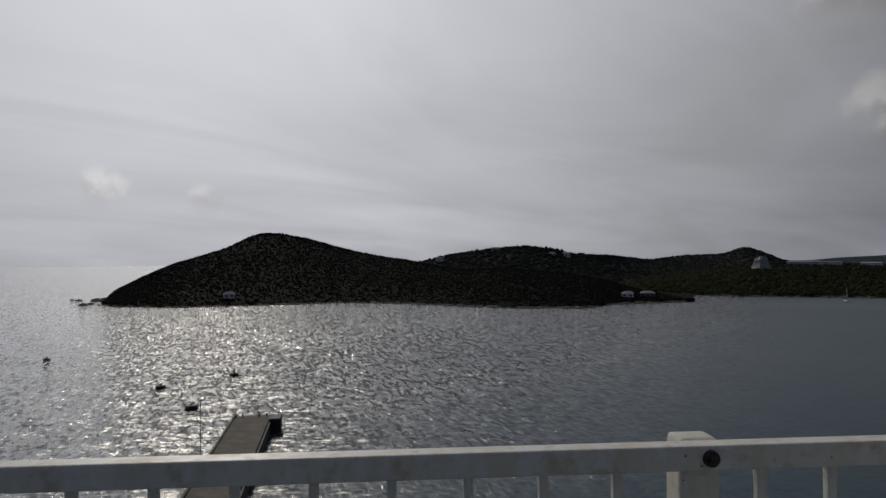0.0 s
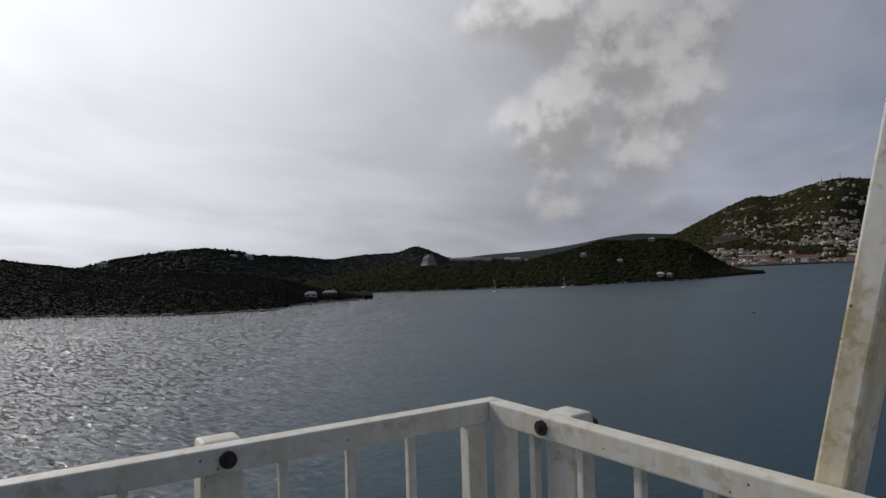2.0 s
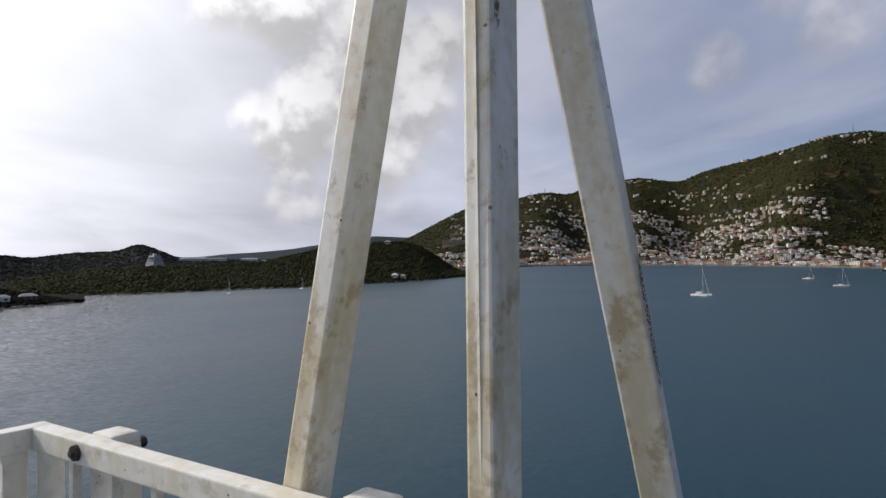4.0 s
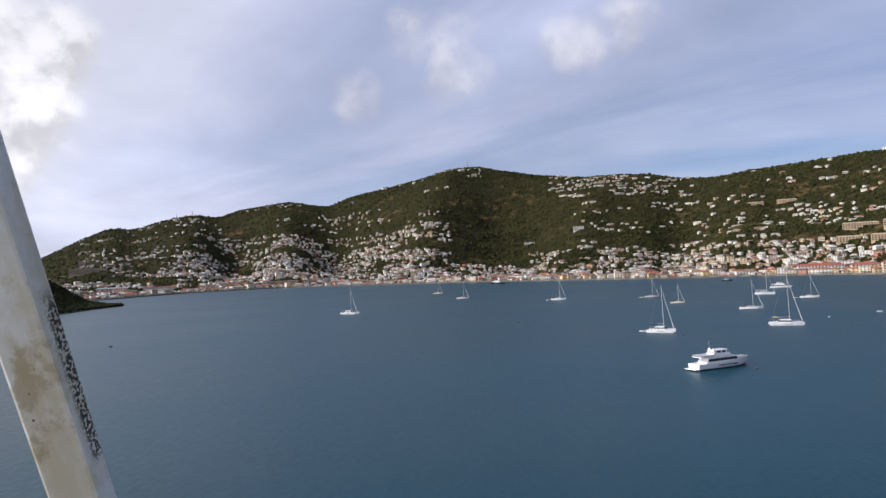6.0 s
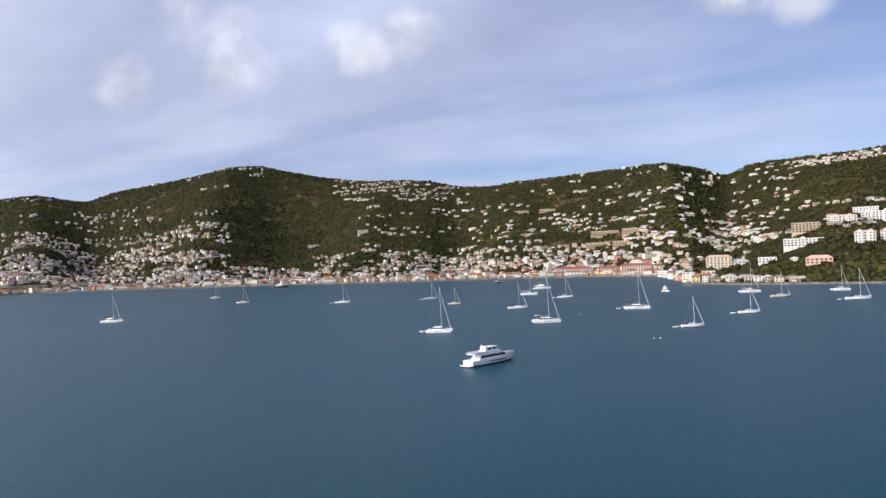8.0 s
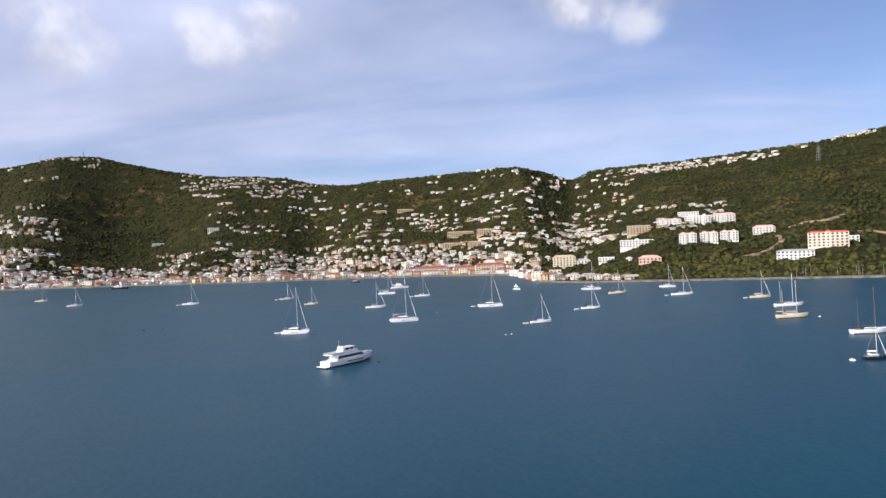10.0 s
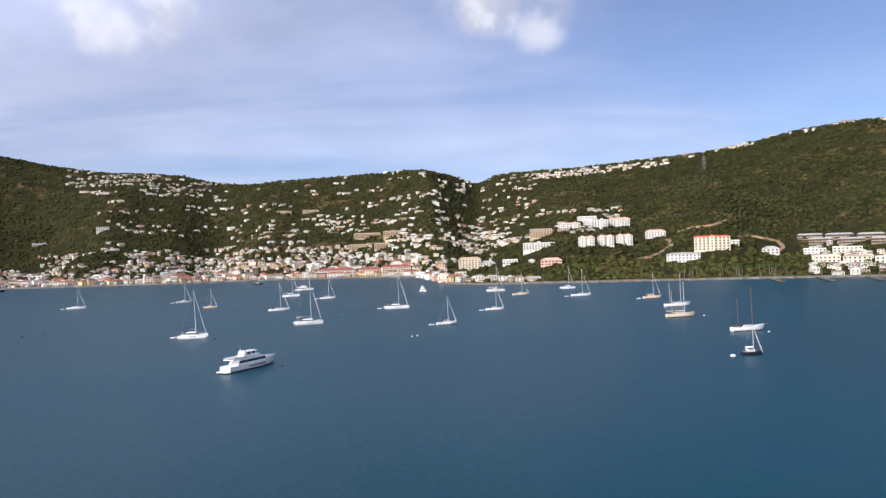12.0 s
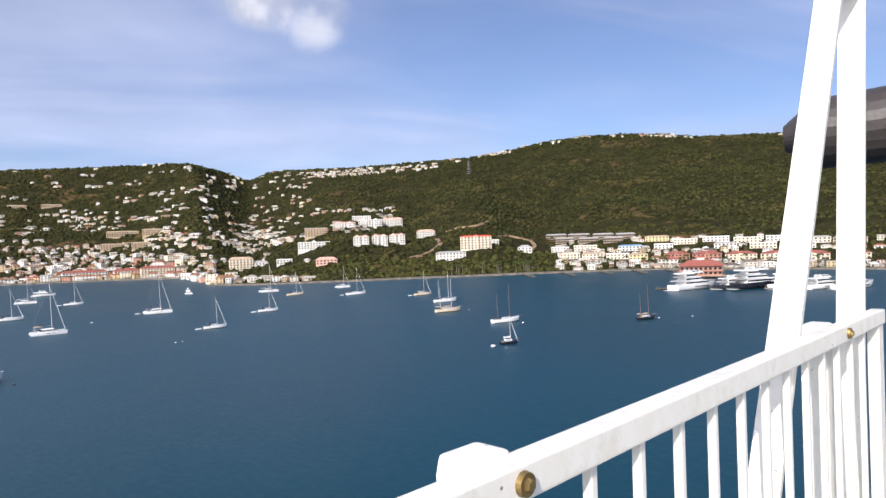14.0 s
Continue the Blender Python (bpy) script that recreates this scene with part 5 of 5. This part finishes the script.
def rig(boat, x, foot, height, boom_len, cover, jib_x, jib=0.12, mast_r=0.13, spreaders=2, mat="spar"):
    """A mast with its spreaders, boom with stowed sail, and rolled jib on the forestay."""
    rake = 0.022 * height
    mast = part("mast", rodded((x, 0, foot), (x - rake, 0, foot + height), mast_r, mast_r * 0.7, 8), M[mat], boat)
    for i in range(spreaders):
        k = (i + 1) / (spreaders + 1)
        part("spreader", rodded((x - rake * k, -0.07 * height, foot + height * k), (x - rake * k, 0.07 * height, foot + height * k), 0.05, 0.05, 5), M[mat], mast)
    if boom_len:
        boom = part("boom", rodded((x - 0.2, 0, foot + 1.3), (x - boom_len, 0, foot + 1.5), 0.10, 0.10, 6), M[mat], boat)
        part("sail_cover", boxed((x - boom_len * 0.52, 0, foot + 1.62), (boom_len * 0.94, 0.34, 0.46), (0.95, 0.4), bevel=0.08), M[cover], boom, "stowed mainsail under its cover")
    if jib_x is not None:
        part("rolled_jib", rodded((jib_x, 0, foot * 0.75), (x - rake * 0.95, 0, foot + height * 0.93), jib, jib * 0.45, 6), M["gelcoat"], boat, "rolled white jib on the forestay")
    if jib_x is not None:
        part("backstay", rodded((x - rake, 0, foot + height), (x - min(height * 0.40, boom_len * 1.35), 0, foot * 0.9), 0.025, 0.03, 4), M["mast_steel"], boat)


def tender(boat, x, y, mat="gelcoat"):
    bm = hull_mesh(3.2, 1.5, 0.45, 1.3, 0.2, 0.9)
    bmesh.ops.translate(bm, vec=(x, y, 0.1), verts=bm.verts)
    part("tender", bm, M[mat], boat, "small inflatable tender on a line astern")


def catamaran(az, d, head, length, label, bimini="canvas", dinghy=True, flybridge=False, tall=1.35):
    boat = boat_at("catamaran", az, d, head, label, "sailing boat", "moored boats")
    beam = length * 0.52
    for s in (-1, 1):
        bm = hull_mesh(length, beam * 0.24, 1.35, 1.25, 0.5, 0.85, 0.05, 0.45)
        bmesh.ops.translate(bm, vec=(0, s * beam * 0.38, 0), verts=bm.verts)
        part("hull", bm, M["gelcoat"], boat)
    part("bridge_deck", boxed((-length * 0.06, 0, 1.05), (length * 0.72, beam * 0.80, 0.5), (0.96, 0.98), bevel=0.10), M["gelcoat"], boat)
    cabin = part("cabin", boxed((-length * 0.04, 0, 2.10), (length * 0.46, beam * 0.66, 1.65), (0.70, 0.84), bevel=0.18), M["gelcoat"], boat)
    part("window_band", boxed((-length * 0.04, 0, 2.15), (length * 0.43, beam * 0.66, 0.72), (0.87, 0.94)), M["glass"], cabin, "dark wrap-round cabin windows")
    part("bimini", boxed((-length * 0.30, 0, 4.05 if flybridge else 3.55), (length * 0.22, beam * 0.56, 0.16), (0.9, 0.9), bevel=0.05), M[bimini], boat, "canvas sun awning over the cockpit")
    for y in (-1, 1):
        part("awning_post", rodded((-length * 0.38, y * beam * 0.24, 1.5), (-length * 0.38, y * beam * 0.24, 4.0 if flybridge else 3.5), 0.05, 0.05, 6), M["spar"], boat)
    rig(boat, length * 0.10, 2.9, length * tall, length * 0.42, "canvas_blue", length * 0.46)
    for s in (-1, 1):
        part("stern_steps", boxed((-length * 0.47, s * beam * 0.38, 0.45), (length * 0.08, beam * 0.20, 0.5), bevel=0.06), M["gelcoat"], boat)
        part("hull_windows", boxed((length * 0.02, s * beam * 0.49, 0.85), (length * 0.26, 0.10, 0.22)), M["glass"], boat, "dark strip of hull windows")
        part("guard_rail", rodded((-length * 0.35, s * beam * 0.46, 2.0), (length * 0.42, s * beam * 0.44, 2.2), 0.035, 0.035, 5), M["spar"], boat)
    part("bow_beam", rodded((length * 0.46, -beam * 0.36, 1.6), (length * 0.46, beam * 0.36, 1.6), 0.10, 0.10, 6), M["spar"], boat)
    if dinghy:
        tender(boat, -length * 0.70, 0.5)
    return boat


def sloop(az, d, head, length, label, hull="gelcoat", cover="canvas_blue", dinghy=False, tall=1.25, ketch=False, cat="sailing boat", mast="spar"):
    boat = boat_at("ketch" if ketch else "sloop", az, d, head, label, cat, "moored boats")
    part("hull", hull_mesh(length, length * 0.29, length * 0.085 + 0.25, 1.45, 0.5, 0.68, 0.12), M[hull], boat, smooth=False)
    top = length * 0.085 + 0.25
    part("waterline_stripe", hull_mesh(length * 0.985, length * 0.291, 0.22, 1.0, 0.4, 0.68, 0.10), M["navy"], boat, "dark boot stripe")
    part("deck", boxed((-length * 0.05, 0, top + 0.08), (length * 0.74, length * 0.19, 0.10), (0.9, 0.9)), M["teak"], boat)
    cabin = part("cabin", boxed((-length * 0.03, 0, top + 0.38), (length * 0.36, length * 0.16, 0.62), (0.86, 0.8), bevel=0.10), M["gelcoat"], boat)
    part("window_band", boxed((-length * 0.03, 0, top + 0.40), (length * 0.30, length * 0.158, 0.22), (0.97, 0.94)), M["glass"], cabin)
    part("sprayhood", boxed((-length * 0.24, 0, top + 0.75), (length * 0.09, length * 0.15, 0.65), (0.6, 0.8), bevel=0.08), M[cover], boat)
    part("pulpit", rodded((length * 0.36, 0, top + 0.9), (length * 0.52, 0, top + 1.1), 0.05, 0.05, 5), M["spar"], boat)
    if ketch:
        rig(boat, length * 0.14, top, length * tall * 0.864, length * 0.36, cover, None, 0.14, 0.16, 1, mast)
        rig(boat, -length * 0.30, top, length * tall * 0.624, length * 0.22, cover, None, 0.1, 0.12, 1, mast)
        part("bowsprit", rodded((length * 0.40, 0, top + 0.5), (length * 0.66, 0, top + 1.1), 0.12, 0.08, 6), M["wood"], boat)
    else:
        rig(boat, length * 0.08, top, length * tall, length * 0.40, cover, length * 0.49)
    if dinghy:
        tender(boat, -length * 0.72, 0.3)
    return boat


def motor_yacht(az, d, head, length, label, hull="gelcoat", decks=2, group="moored boats", fore=0.0):
    """A raked motor yacht with stacked decks, window bands and a radar arch."""
    boat = boat_at("motor_yacht", az, d, head, label, "yacht", group)
    beam, top = length * 0.235, length * 0.072 + 0.30
    part("hull", hull_mesh(length, beam, top, 1.45, 0.6, 0.9, 0.17, 0.5), M[hull], boat)
    part("boot_stripe", hull_mesh(length * 0.93, beam * 0.96, 0.28, 1.0, 0.5, 0.9, 0.10, 0.5), M["navy"], boat, "dark boot stripe")
    part("swim_platform", boxed((-length * 0.53, 0, 0.45), (length * 0.09, beam * 0.86, 0.22), bevel=0.05), M["gelcoat"], boat)
    part("hull_windows", boxed((length * 0.02, 0, top * 0.62), (length * 0.34, beam * 0.985, top * 0.16)), M["glass"], boat)
    h = 1.9 * max(1.0, length / 38)
    z = top + 0.05
    for i in range(decks):
        dl = length * (0.58 - 0.17 * i)
        cx = -length * (0.06 + 0.055 * i) + fore
        deck = part("deckhouse", boxed((cx, 0, z + h / 2), (dl, beam * (0.80 - 0.10 * i), h), (0.80, 0.86), bevel=0.20), M["gelcoat"], boat)
        part("window_band", boxed((cx + dl * 0.01, 0, z + h * 0.50), (dl * 0.93, beam * (0.80 - 0.10 * i) * 0.985, h * 0.44), (0.93, 0.96)), M["glass"], deck, "dark tinted window band")
        part("overhang", boxed((cx - dl * 0.20, 0, z + h + 0.08), (dl * 0.92, beam * (0.80 - 0.08 * i), 0.22), (0.98, 0.96), bevel=0.06), M["gelcoat"], deck)
        part("deck_rail", boxed((cx - dl * 0.42, 0, z + h + 0.65), (dl * 0.5, beam * (0.76 - 0.08 * i), 0.10)), M["spar"], deck)
        z += h + 0.2
    fly = part("flybridge", boxed((-length * 0.05, 0, z + 0.42), (length * 0.36, beam * 0.62, 0.90), (0.80, 0.9), bevel=0.12), M["gelcoat"], boat)
    part("fly_windows", boxed((-length * 0.045, 0, z + 1.12), (length * 0.24, beam * 0.52, 0.80), (0.82, 0.94)), M["glass"], fly, "tinted windscreen round the upper helm")
    for x in (-0.15, -0.05, 0.04):
        part("pillar", boxed((length * x, 0, z + 1.15), (length * 0.018, beam * 0.54, 0.95), (1, 0.96)), M["gelcoat"], fly)
    part("aft_bulwark", boxed((-length * 0.31, 0, z + 0.10), (length * 0.16, beam * 0.66, 0.75), (0.92, 0.95), bevel=0.08), M["gelcoat"], boat)
    arch = part("radar_arch", boxed((-length * 0.17, 0, z + 1.5), (length * 0.035, beam * 0.52, 0.3), bevel=0.05), M["gelcoat"], boat)
    for y in (-1, 1):
        part("arch_leg", boxed((-length * 0.165, y * beam * 0.25, z + 0.75), (length * 0.04, 0.22, 1.5), bevel=0.04), M["gelcoat"], arch)
        part("dome", boxed((-length * 0.17, y * beam * 0.14, z + 1.95), (0.9, 0.9, 0.8), (0.7, 0.7), bevel=0.28), M["gelcoat"], arch, "white satellite dome")
    part("hardtop", boxed((-length * 0.06, 0, z + 1.75), (length * 0.27, beam * 0.58, 0.22), (0.86, 0.9), bevel=0.08), M["gelcoat"], boat)
    part("bow_rail", boxed((length * 0.33, 0, top * 1.52), (length * 0.24, beam * 0.42, 0.08), (0.8, 0.8)), M["spar"], boat)
    part("whip_antenna", rodded((-length * 0.18, 0.4, z + 1.6), (-length * 0.20, 0.4, z + 4.6), 0.05, 0.03, 5), M["spar"], boat)
    return boat


motor_yacht(-101.4, 239, -146, 23.6, "white motor yacht with a dark window band and flybridge at anchor", "gelcoat", 1)
catamaran(-96.95, 343, 160, 13.0, "white sailing catamaran with a blue sail cover at anchor", "canvas_blue", tall=1.55)
catamaran(-106.15, 376, 172, 15.5, "white sailing catamaran with a tan awning at anchor", "canvas", False, True, 1.45)
catamaran(-113.65, 455, 163, 16.5, "large white sailing catamaran with a dark sail cover", "canvas_blue", True, True, 1.5)
catamaran(-70.75, 553, 165, 14.5, "white sailing catamaran lying alone off the town", "canvas_blue", False)
sloop(-103.75, 476, 170, 14.5, "white sloop with a bare mast at anchor")
sloop(-117.95, 344, 170, 11.0, "white sloop with a rolled jib and a tender astern", dinghy=True)
sloop(-122.15, 417, 165, 12.0, "pale sloop with a dinghy at anchor", dinghy=True)
catamaran(-122.25, 608, 165, 16.0, "white catamaran near the bay shore", "gelcoat", False)
sloop(-124.4, 548, 165, 14.0, "cream-decked sloop near the bay shore", "gel_cream")
catamaran(-128.4, 622, 165, 13.0, "white catamaran close to the sea wall", "canvas_blue", False)
sloop(-129.5, 522, 162, 16.0, "white sloop with a dark sail cover and tender", dinghy=True)
sloop(-135.25, 491, 160, 13.5, "cream wooden sloop with a tender astern", "gel_cream", "canvas", True)
sloop(-137.2, 428, 162, 16.5, "white ketch with two masts lying at anchor", ketch=True)
sloop(-137.4, 366, 160, 15.5, "cream ketch with a pale deckhouse at anchor", "gel_cream", "canvas", False, 1.25, True)
sloop(-142.35, 312, 163, 15.5, "white two-masted schooner with brown masts at anchor", ketch=True, mast="wood")
sloop(-142.55, 246, 158, 7.5, "small dark-hulled sloop with a bare mast", "navy", "gelcoat")
sloop(-154.0, 317, 158, 10.5, "dark-hulled ketch with brown masts at anchor", "navy", "canvas", False, 1.6, True, mast="wood")
sloop(-88.7, 622, 165, 14.5, "white sloop with a tender off the town", dinghy=True)
sloop(-96.3, 622, 165, 13.0, "grey-hulled sloop off the town", "spar", dinghy=True)
sloop(-98.3, 540, 165, 10.5, "small cream sloop at anchor", "gel_cream")
catamaran(-104.75, 640, 165, 16.0, "white catamaran among the moored boats", "gelcoat", False)
sloop(-107.8, 581, 165, 13.5, "white sloop with a tender astern", dinghy=True)
sloop(-78.35, 848, 165, 13.0, "small white sloop far off the waterfront", "gel_cream")
sloop(-80.5, 705, 165, 14.0, "dark-decked sloop far off the waterfront", "spar")
motor_yacht(-105.9, 735, 165, 20.0, "white two-deck charter vessel among the moored boats", "gelcoat", 1)
motor_yacht(-116.0, 632, 100, 10.0, "small white motor cruiser seen from astern", "gelcoat", 1)
motor_yacht(-83.6, 1130, 165, 26.0, "low dark ferry lying off the quay", "navy", 1)
sloop(-102.1, 945, 165, 13.0, "dark fishing boat lying off the quay", "navy", "canvas", False, 0.5)
sloop(-31.4, 640, 165, 10.0, "small white sloop off the peninsula")
sloop(-37.3, 690, 165, 9.5, "small white sloop close to the peninsula")
# marina
motor_yacht(-157.9, 497, 165, 47.0, "very large white motor yacht at the marina pontoon", "gelcoat", 3, "marina yachts")
motor_yacht(-161.0, 500, 160, 38.0, "large dark-hulled motor yacht at the marina", "navy", 2, "marina yachts")
motor_yacht(-162.6, 508, 158, 52.0, "very large black-hulled motor yacht with white upper decks", "navy", 3, "marina yachts")
motor_yacht(-164.9, 505, 160, 40.0, "large white motor yacht at the marina", "gelcoat", 3, "marina yachts")
motor_yacht(-167.0, 500, 160, 36.0, "white motor yacht at the marina", "gelcoat", 2, "marina yachts")
motor_yacht(-169.0, 505, 160, 40.0, "white motor yacht at the marina", "gelcoat", 3, "marina yachts")


def pontoon(az, d, head, length, width, label):
    p = thing("pontoon", Matrix.Translation(spot(az, d)) @ pose(0, 0, 0, 0, 0, head + 90), label, "pontoon", "pontoons")
    part("pontoon_deck", boxed((0, 0, 0.9), (length, width, 0.5), bevel=0.06), M["concrete"], p)
    part("float", boxed((0, 0, 0.2), (length * 0.98, width * 0.9, 1.0)), M["rubber"], p)
    for i in range(int(length // 12) + 1):
        x = -length / 2 + 2 + i * (length - 4) / max(1, int(length // 12))
        part("pile", rodded((x, width * 0.55, -1), (x, width * 0.55, 2.6), 0.3, 0.3, 8), M["concrete"], p)


pontoon(-156.3, 500, 165, 34, 5, "grey concrete pontoon in front of the white yacht")
pontoon(-160.3, 498, 160, 30, 5, "grey concrete pontoon between the marina yachts")
pontoon(-164.2, 500, 160, 30, 5, "grey concrete pontoon between the marina yachts")
for az in (-144.4, -147.8, -150.9, -153.6, -156.2):
    ds = float(mountain.at(mountain.shore, np.array([az]))[0])
    pontoon(az, ds - 42, az + 190, 68, 4, "low concrete jetty running out from the bay shore")


def stilt_house():
    """Red octagonal market hall standing on piles in the water."""
    m = facing(-158.4, 618, 0.0)
    b = thing("stilt_hall", m, "coral-red two-tier hall on piles over the water", "hall")
    w, dep = 34.0, 22.0
    child("platform", one_slab("platform", M["teak"], -w / 2 - 3, w / 2 + 3, -dep / 2 - 3, dep / 2 + 3, 2.2, 2.8), b)
    for i in range(8):
        for j in (-1, 1):
            part("pile", rodded((-w / 2 + i * w / 7, j * (dep / 2 + 1), -1), (-w / 2 + i * w / 7, j * (dep / 2 + 1), 2.3), 0.4, 0.4, 6), M["wood"], b)
    child("wall", one_slab("wall", M["coral_wall"], -w / 2, w / 2, -dep / 2, dep / 2, 2.8, 11.0), b)
    for s in range(2):
        for i in range(9):
            child("window", one_slab("window", M["glass"], -w / 2 + i * w / 9 + 0.7, -w / 2 + (i + 1) * w / 9 - 0.7, -dep / 2 - 0.08, -dep / 2 + 0.05, 3.9 + s * 3.9, 6.0 + s * 3.9), b)
    child("gallery", one_slab("gallery", M["coral_wall"], -w / 2 - 1.6, w / 2 + 1.6, -dep / 2 - 1.8, -dep / 2 - 0.12, 6.5, 7.1), b)
    child("roof", one_slab("roof", M["red_roof"], -w / 2 - 1.8, w / 2 + 1.8, -dep / 2 - 1.8, dep / 2 + 1.8, 11.0, 16.0, inset=9), b)
    child("lantern", one_slab("lantern", M["white_wall"], -3, 3, -2, 2, 15.5, 18.0), b)
    child("lantern_roof", one_slab("lantern_roof", M["red_roof"], -3.8, 3.8, -2.8, 2.8, 18.0, 20.0, inset=2.4), b)


stilt_house()
# small buoys and floats
for az, d, s, mat in ((-141.15, 241, 0.75, "gelcoat"), (-109.0, 420, 0.4, "gelcoat"), (-98.6, 330, 0.6, "rubber"), (-103.9, 236, 0.5, "rubber"), (-114.9, 300, 0.3, "gelcoat"), (-115.4, 301, 0.3, "gelcoat"), (-85.2, 410, 0.7, "rubber"), (-86.6, 412, 0.5, "rubber"), (-157.6, 330, 0.35, "gelcoat"), (-139.2, 372, 0.4, "gelcoat"), (-143.8, 308, 0.4, "gelcoat"), (-155.0, 322, 0.35, "gelcoat"), (-52.1, 410, 0.8, "rubber")):
    b = thing("buoy", Matrix.Translation(spot(az, d)), "small round mooring float on the water", "buoy", "mooring floats")
    bm = fresh()
    bmesh.ops.create_icosphere(bm, subdivisions=2, radius=s)
    bmesh.ops.scale(bm, vec=(1.3, 1.3, 0.8), verts=bm.verts)
    part("float", bm, M[mat], b, smooth=True)
    part("eye", rodded((0, 0, s * 0.7), (0, 0, s * 1.2), 0.08, 0.08, 6), M["mast_steel"], b)


# ---- buildings on the low hills and the peninsula ----
def lone_house(hill, az, el, w, storeys, wall, roof, label, drop=4.0, dep=9.0, d=None):
    dist, z = hill.find(az, el)
    m = Matrix.Translation(spot(az, dist, z)) @ pose(0, 0, 0, 0, 0, az)
    h = thing("house", m, label, "house", "houses on the low hills")
    top = 3.1 * storeys
    child("wall", one_slab("wall", M[wall], -w / 2, w / 2, -dep / 2, dep / 2, -drop, top), h)
    child("roof", one_slab("roof", M[roof], -w / 2 - 0.6, w / 2 + 0.6, -dep / 2 - 0.6, dep / 2 + 0.6, top, top + 1.8, inset=3.0), h)
    n = max(2, int(w // 4))
    for s in range(storeys):
        for i in range(n):
            child("window", one_slab("window", M["glass"], -w / 2 + (i + 0.25) * w / n, -w / 2 + (i + 0.75) * w / n, -dep / 2 - 0.1, -dep / 2 + 0.05, 3.1 * s + 0.9, 3.1 * s + 2.3), h)


for hill, az, el, w, st, wall, roof, label in (
        (island, 18.0, -3.1, 9, 1, "white_wall", "grey_roof", "small white boathouse on the island's shore"),
        (back_hills, -10.6, 0.1, 13, 2, "white_wall", "white_roof", "white villa on the dark ridge"),
        (back_hills, -9.4, 0.25, 11, 1, "white_wall", "grey_roof", "pale villa on the dark ridge"),
        (back_hills, -4.6, 0.7, 15, 1, "tan_wall", "grey_roof", "low house on the ridge top"),
        (back_hills, 0.3, -0.3, 12, 2, "white_wall", "grey_roof", "pale house behind the island's saddle"),
        (island, -15.6, -3.3, 10, 1, "white_wall", "grey_roof", "long pale boathouse on the point"),
        (island, -17.2, -3.25, 12, 1, "concrete", "grey_roof", "long low shed on the point"),
        (peninsula, -45.2, -2.3, 8, 1, "white_wall", "white_roof", "white beach pavilion below the rounded hill"),
        (peninsula, -45.9, -2.35, 6, 1, "cream_wall", "grey_roof", "small beach house below the rounded hill"),
        (peninsula, -44.6, 0.62, 9, 1, "tan_wall", "grey_roof", "low house on top of the rounded hill"),
        (peninsula, -39.0, -0.5, 8, 1, "cream_wall", "grey_roof", "pale low house on the peninsula's slope"),
        (peninsula, -42.0, -1.1, 7, 1, "cream_wall", "grey_roof", "pale house on the peninsula's slope"),
        (back_hills, -28.6, -0.62, 60, 2, "white_wall", "white_roof", "long white sheds behind the peninsula"),
        (back_hills, -30.4, -0.66, 45, 2, "white_wall", "grey_roof", "long white sheds behind the peninsula"),
        (back_hills, -33.0, -0.72, 40, 2, "white_wall", "white_roof", "white buildings behind the peninsula")):
    lone_house(hill, az, el, w, st, wall, roof, label)


def white_liner():
    """The white upper decks of a ship lying behind the low peninsula, greyed in colour for backlit shade."""
    m = Matrix.Translation(spot(-25.75, 1320, 0)) @ pose(0, 0, 0, 0, 0, -25.75 + 14) @ Matrix.Diagonal((0.8, 0.8, 0.94, 1.0))
    ship = thing("passenger_ship", m, "white passenger ship, backlit shade in its colour, behind the low peninsula", "ship")
    child("hull", one_slab("hull", M["ship_shaded"], -13, 13, -40, 40, -1.0, 14.0), ship)
    for i in range(8):
        child("upper_deck", one_slab("upper_deck", M["ship_shaded"], -13 + i * 0.8, 13 - i * 0.8, -38 + i * 2.0, 38 - i * 2.0, 14.4 + i * 2.9, 16.6 + i * 2.9), ship)
        child("window_row", one_slab("window_row", M["glass"], -13.0 + i * 0.3, 13.0 - i * 0.3, -37.6 + i * 2.0, 37.6 - i * 2.0, 13.9 + i * 2.9, 14.5 + i * 2.9), ship)
    child("funnel", one_slab("funnel", M["ship_shaded"], -4, 4, -6, 4, 37.0, 41.5, inset=0.8), ship)
    for x in (-9, 9):
        child("mast", one_slab("mast", M["ship_shaded"], x - 0.5, x + 0.5, -3, -2, 37.0, 43.0), ship)


white_liner()
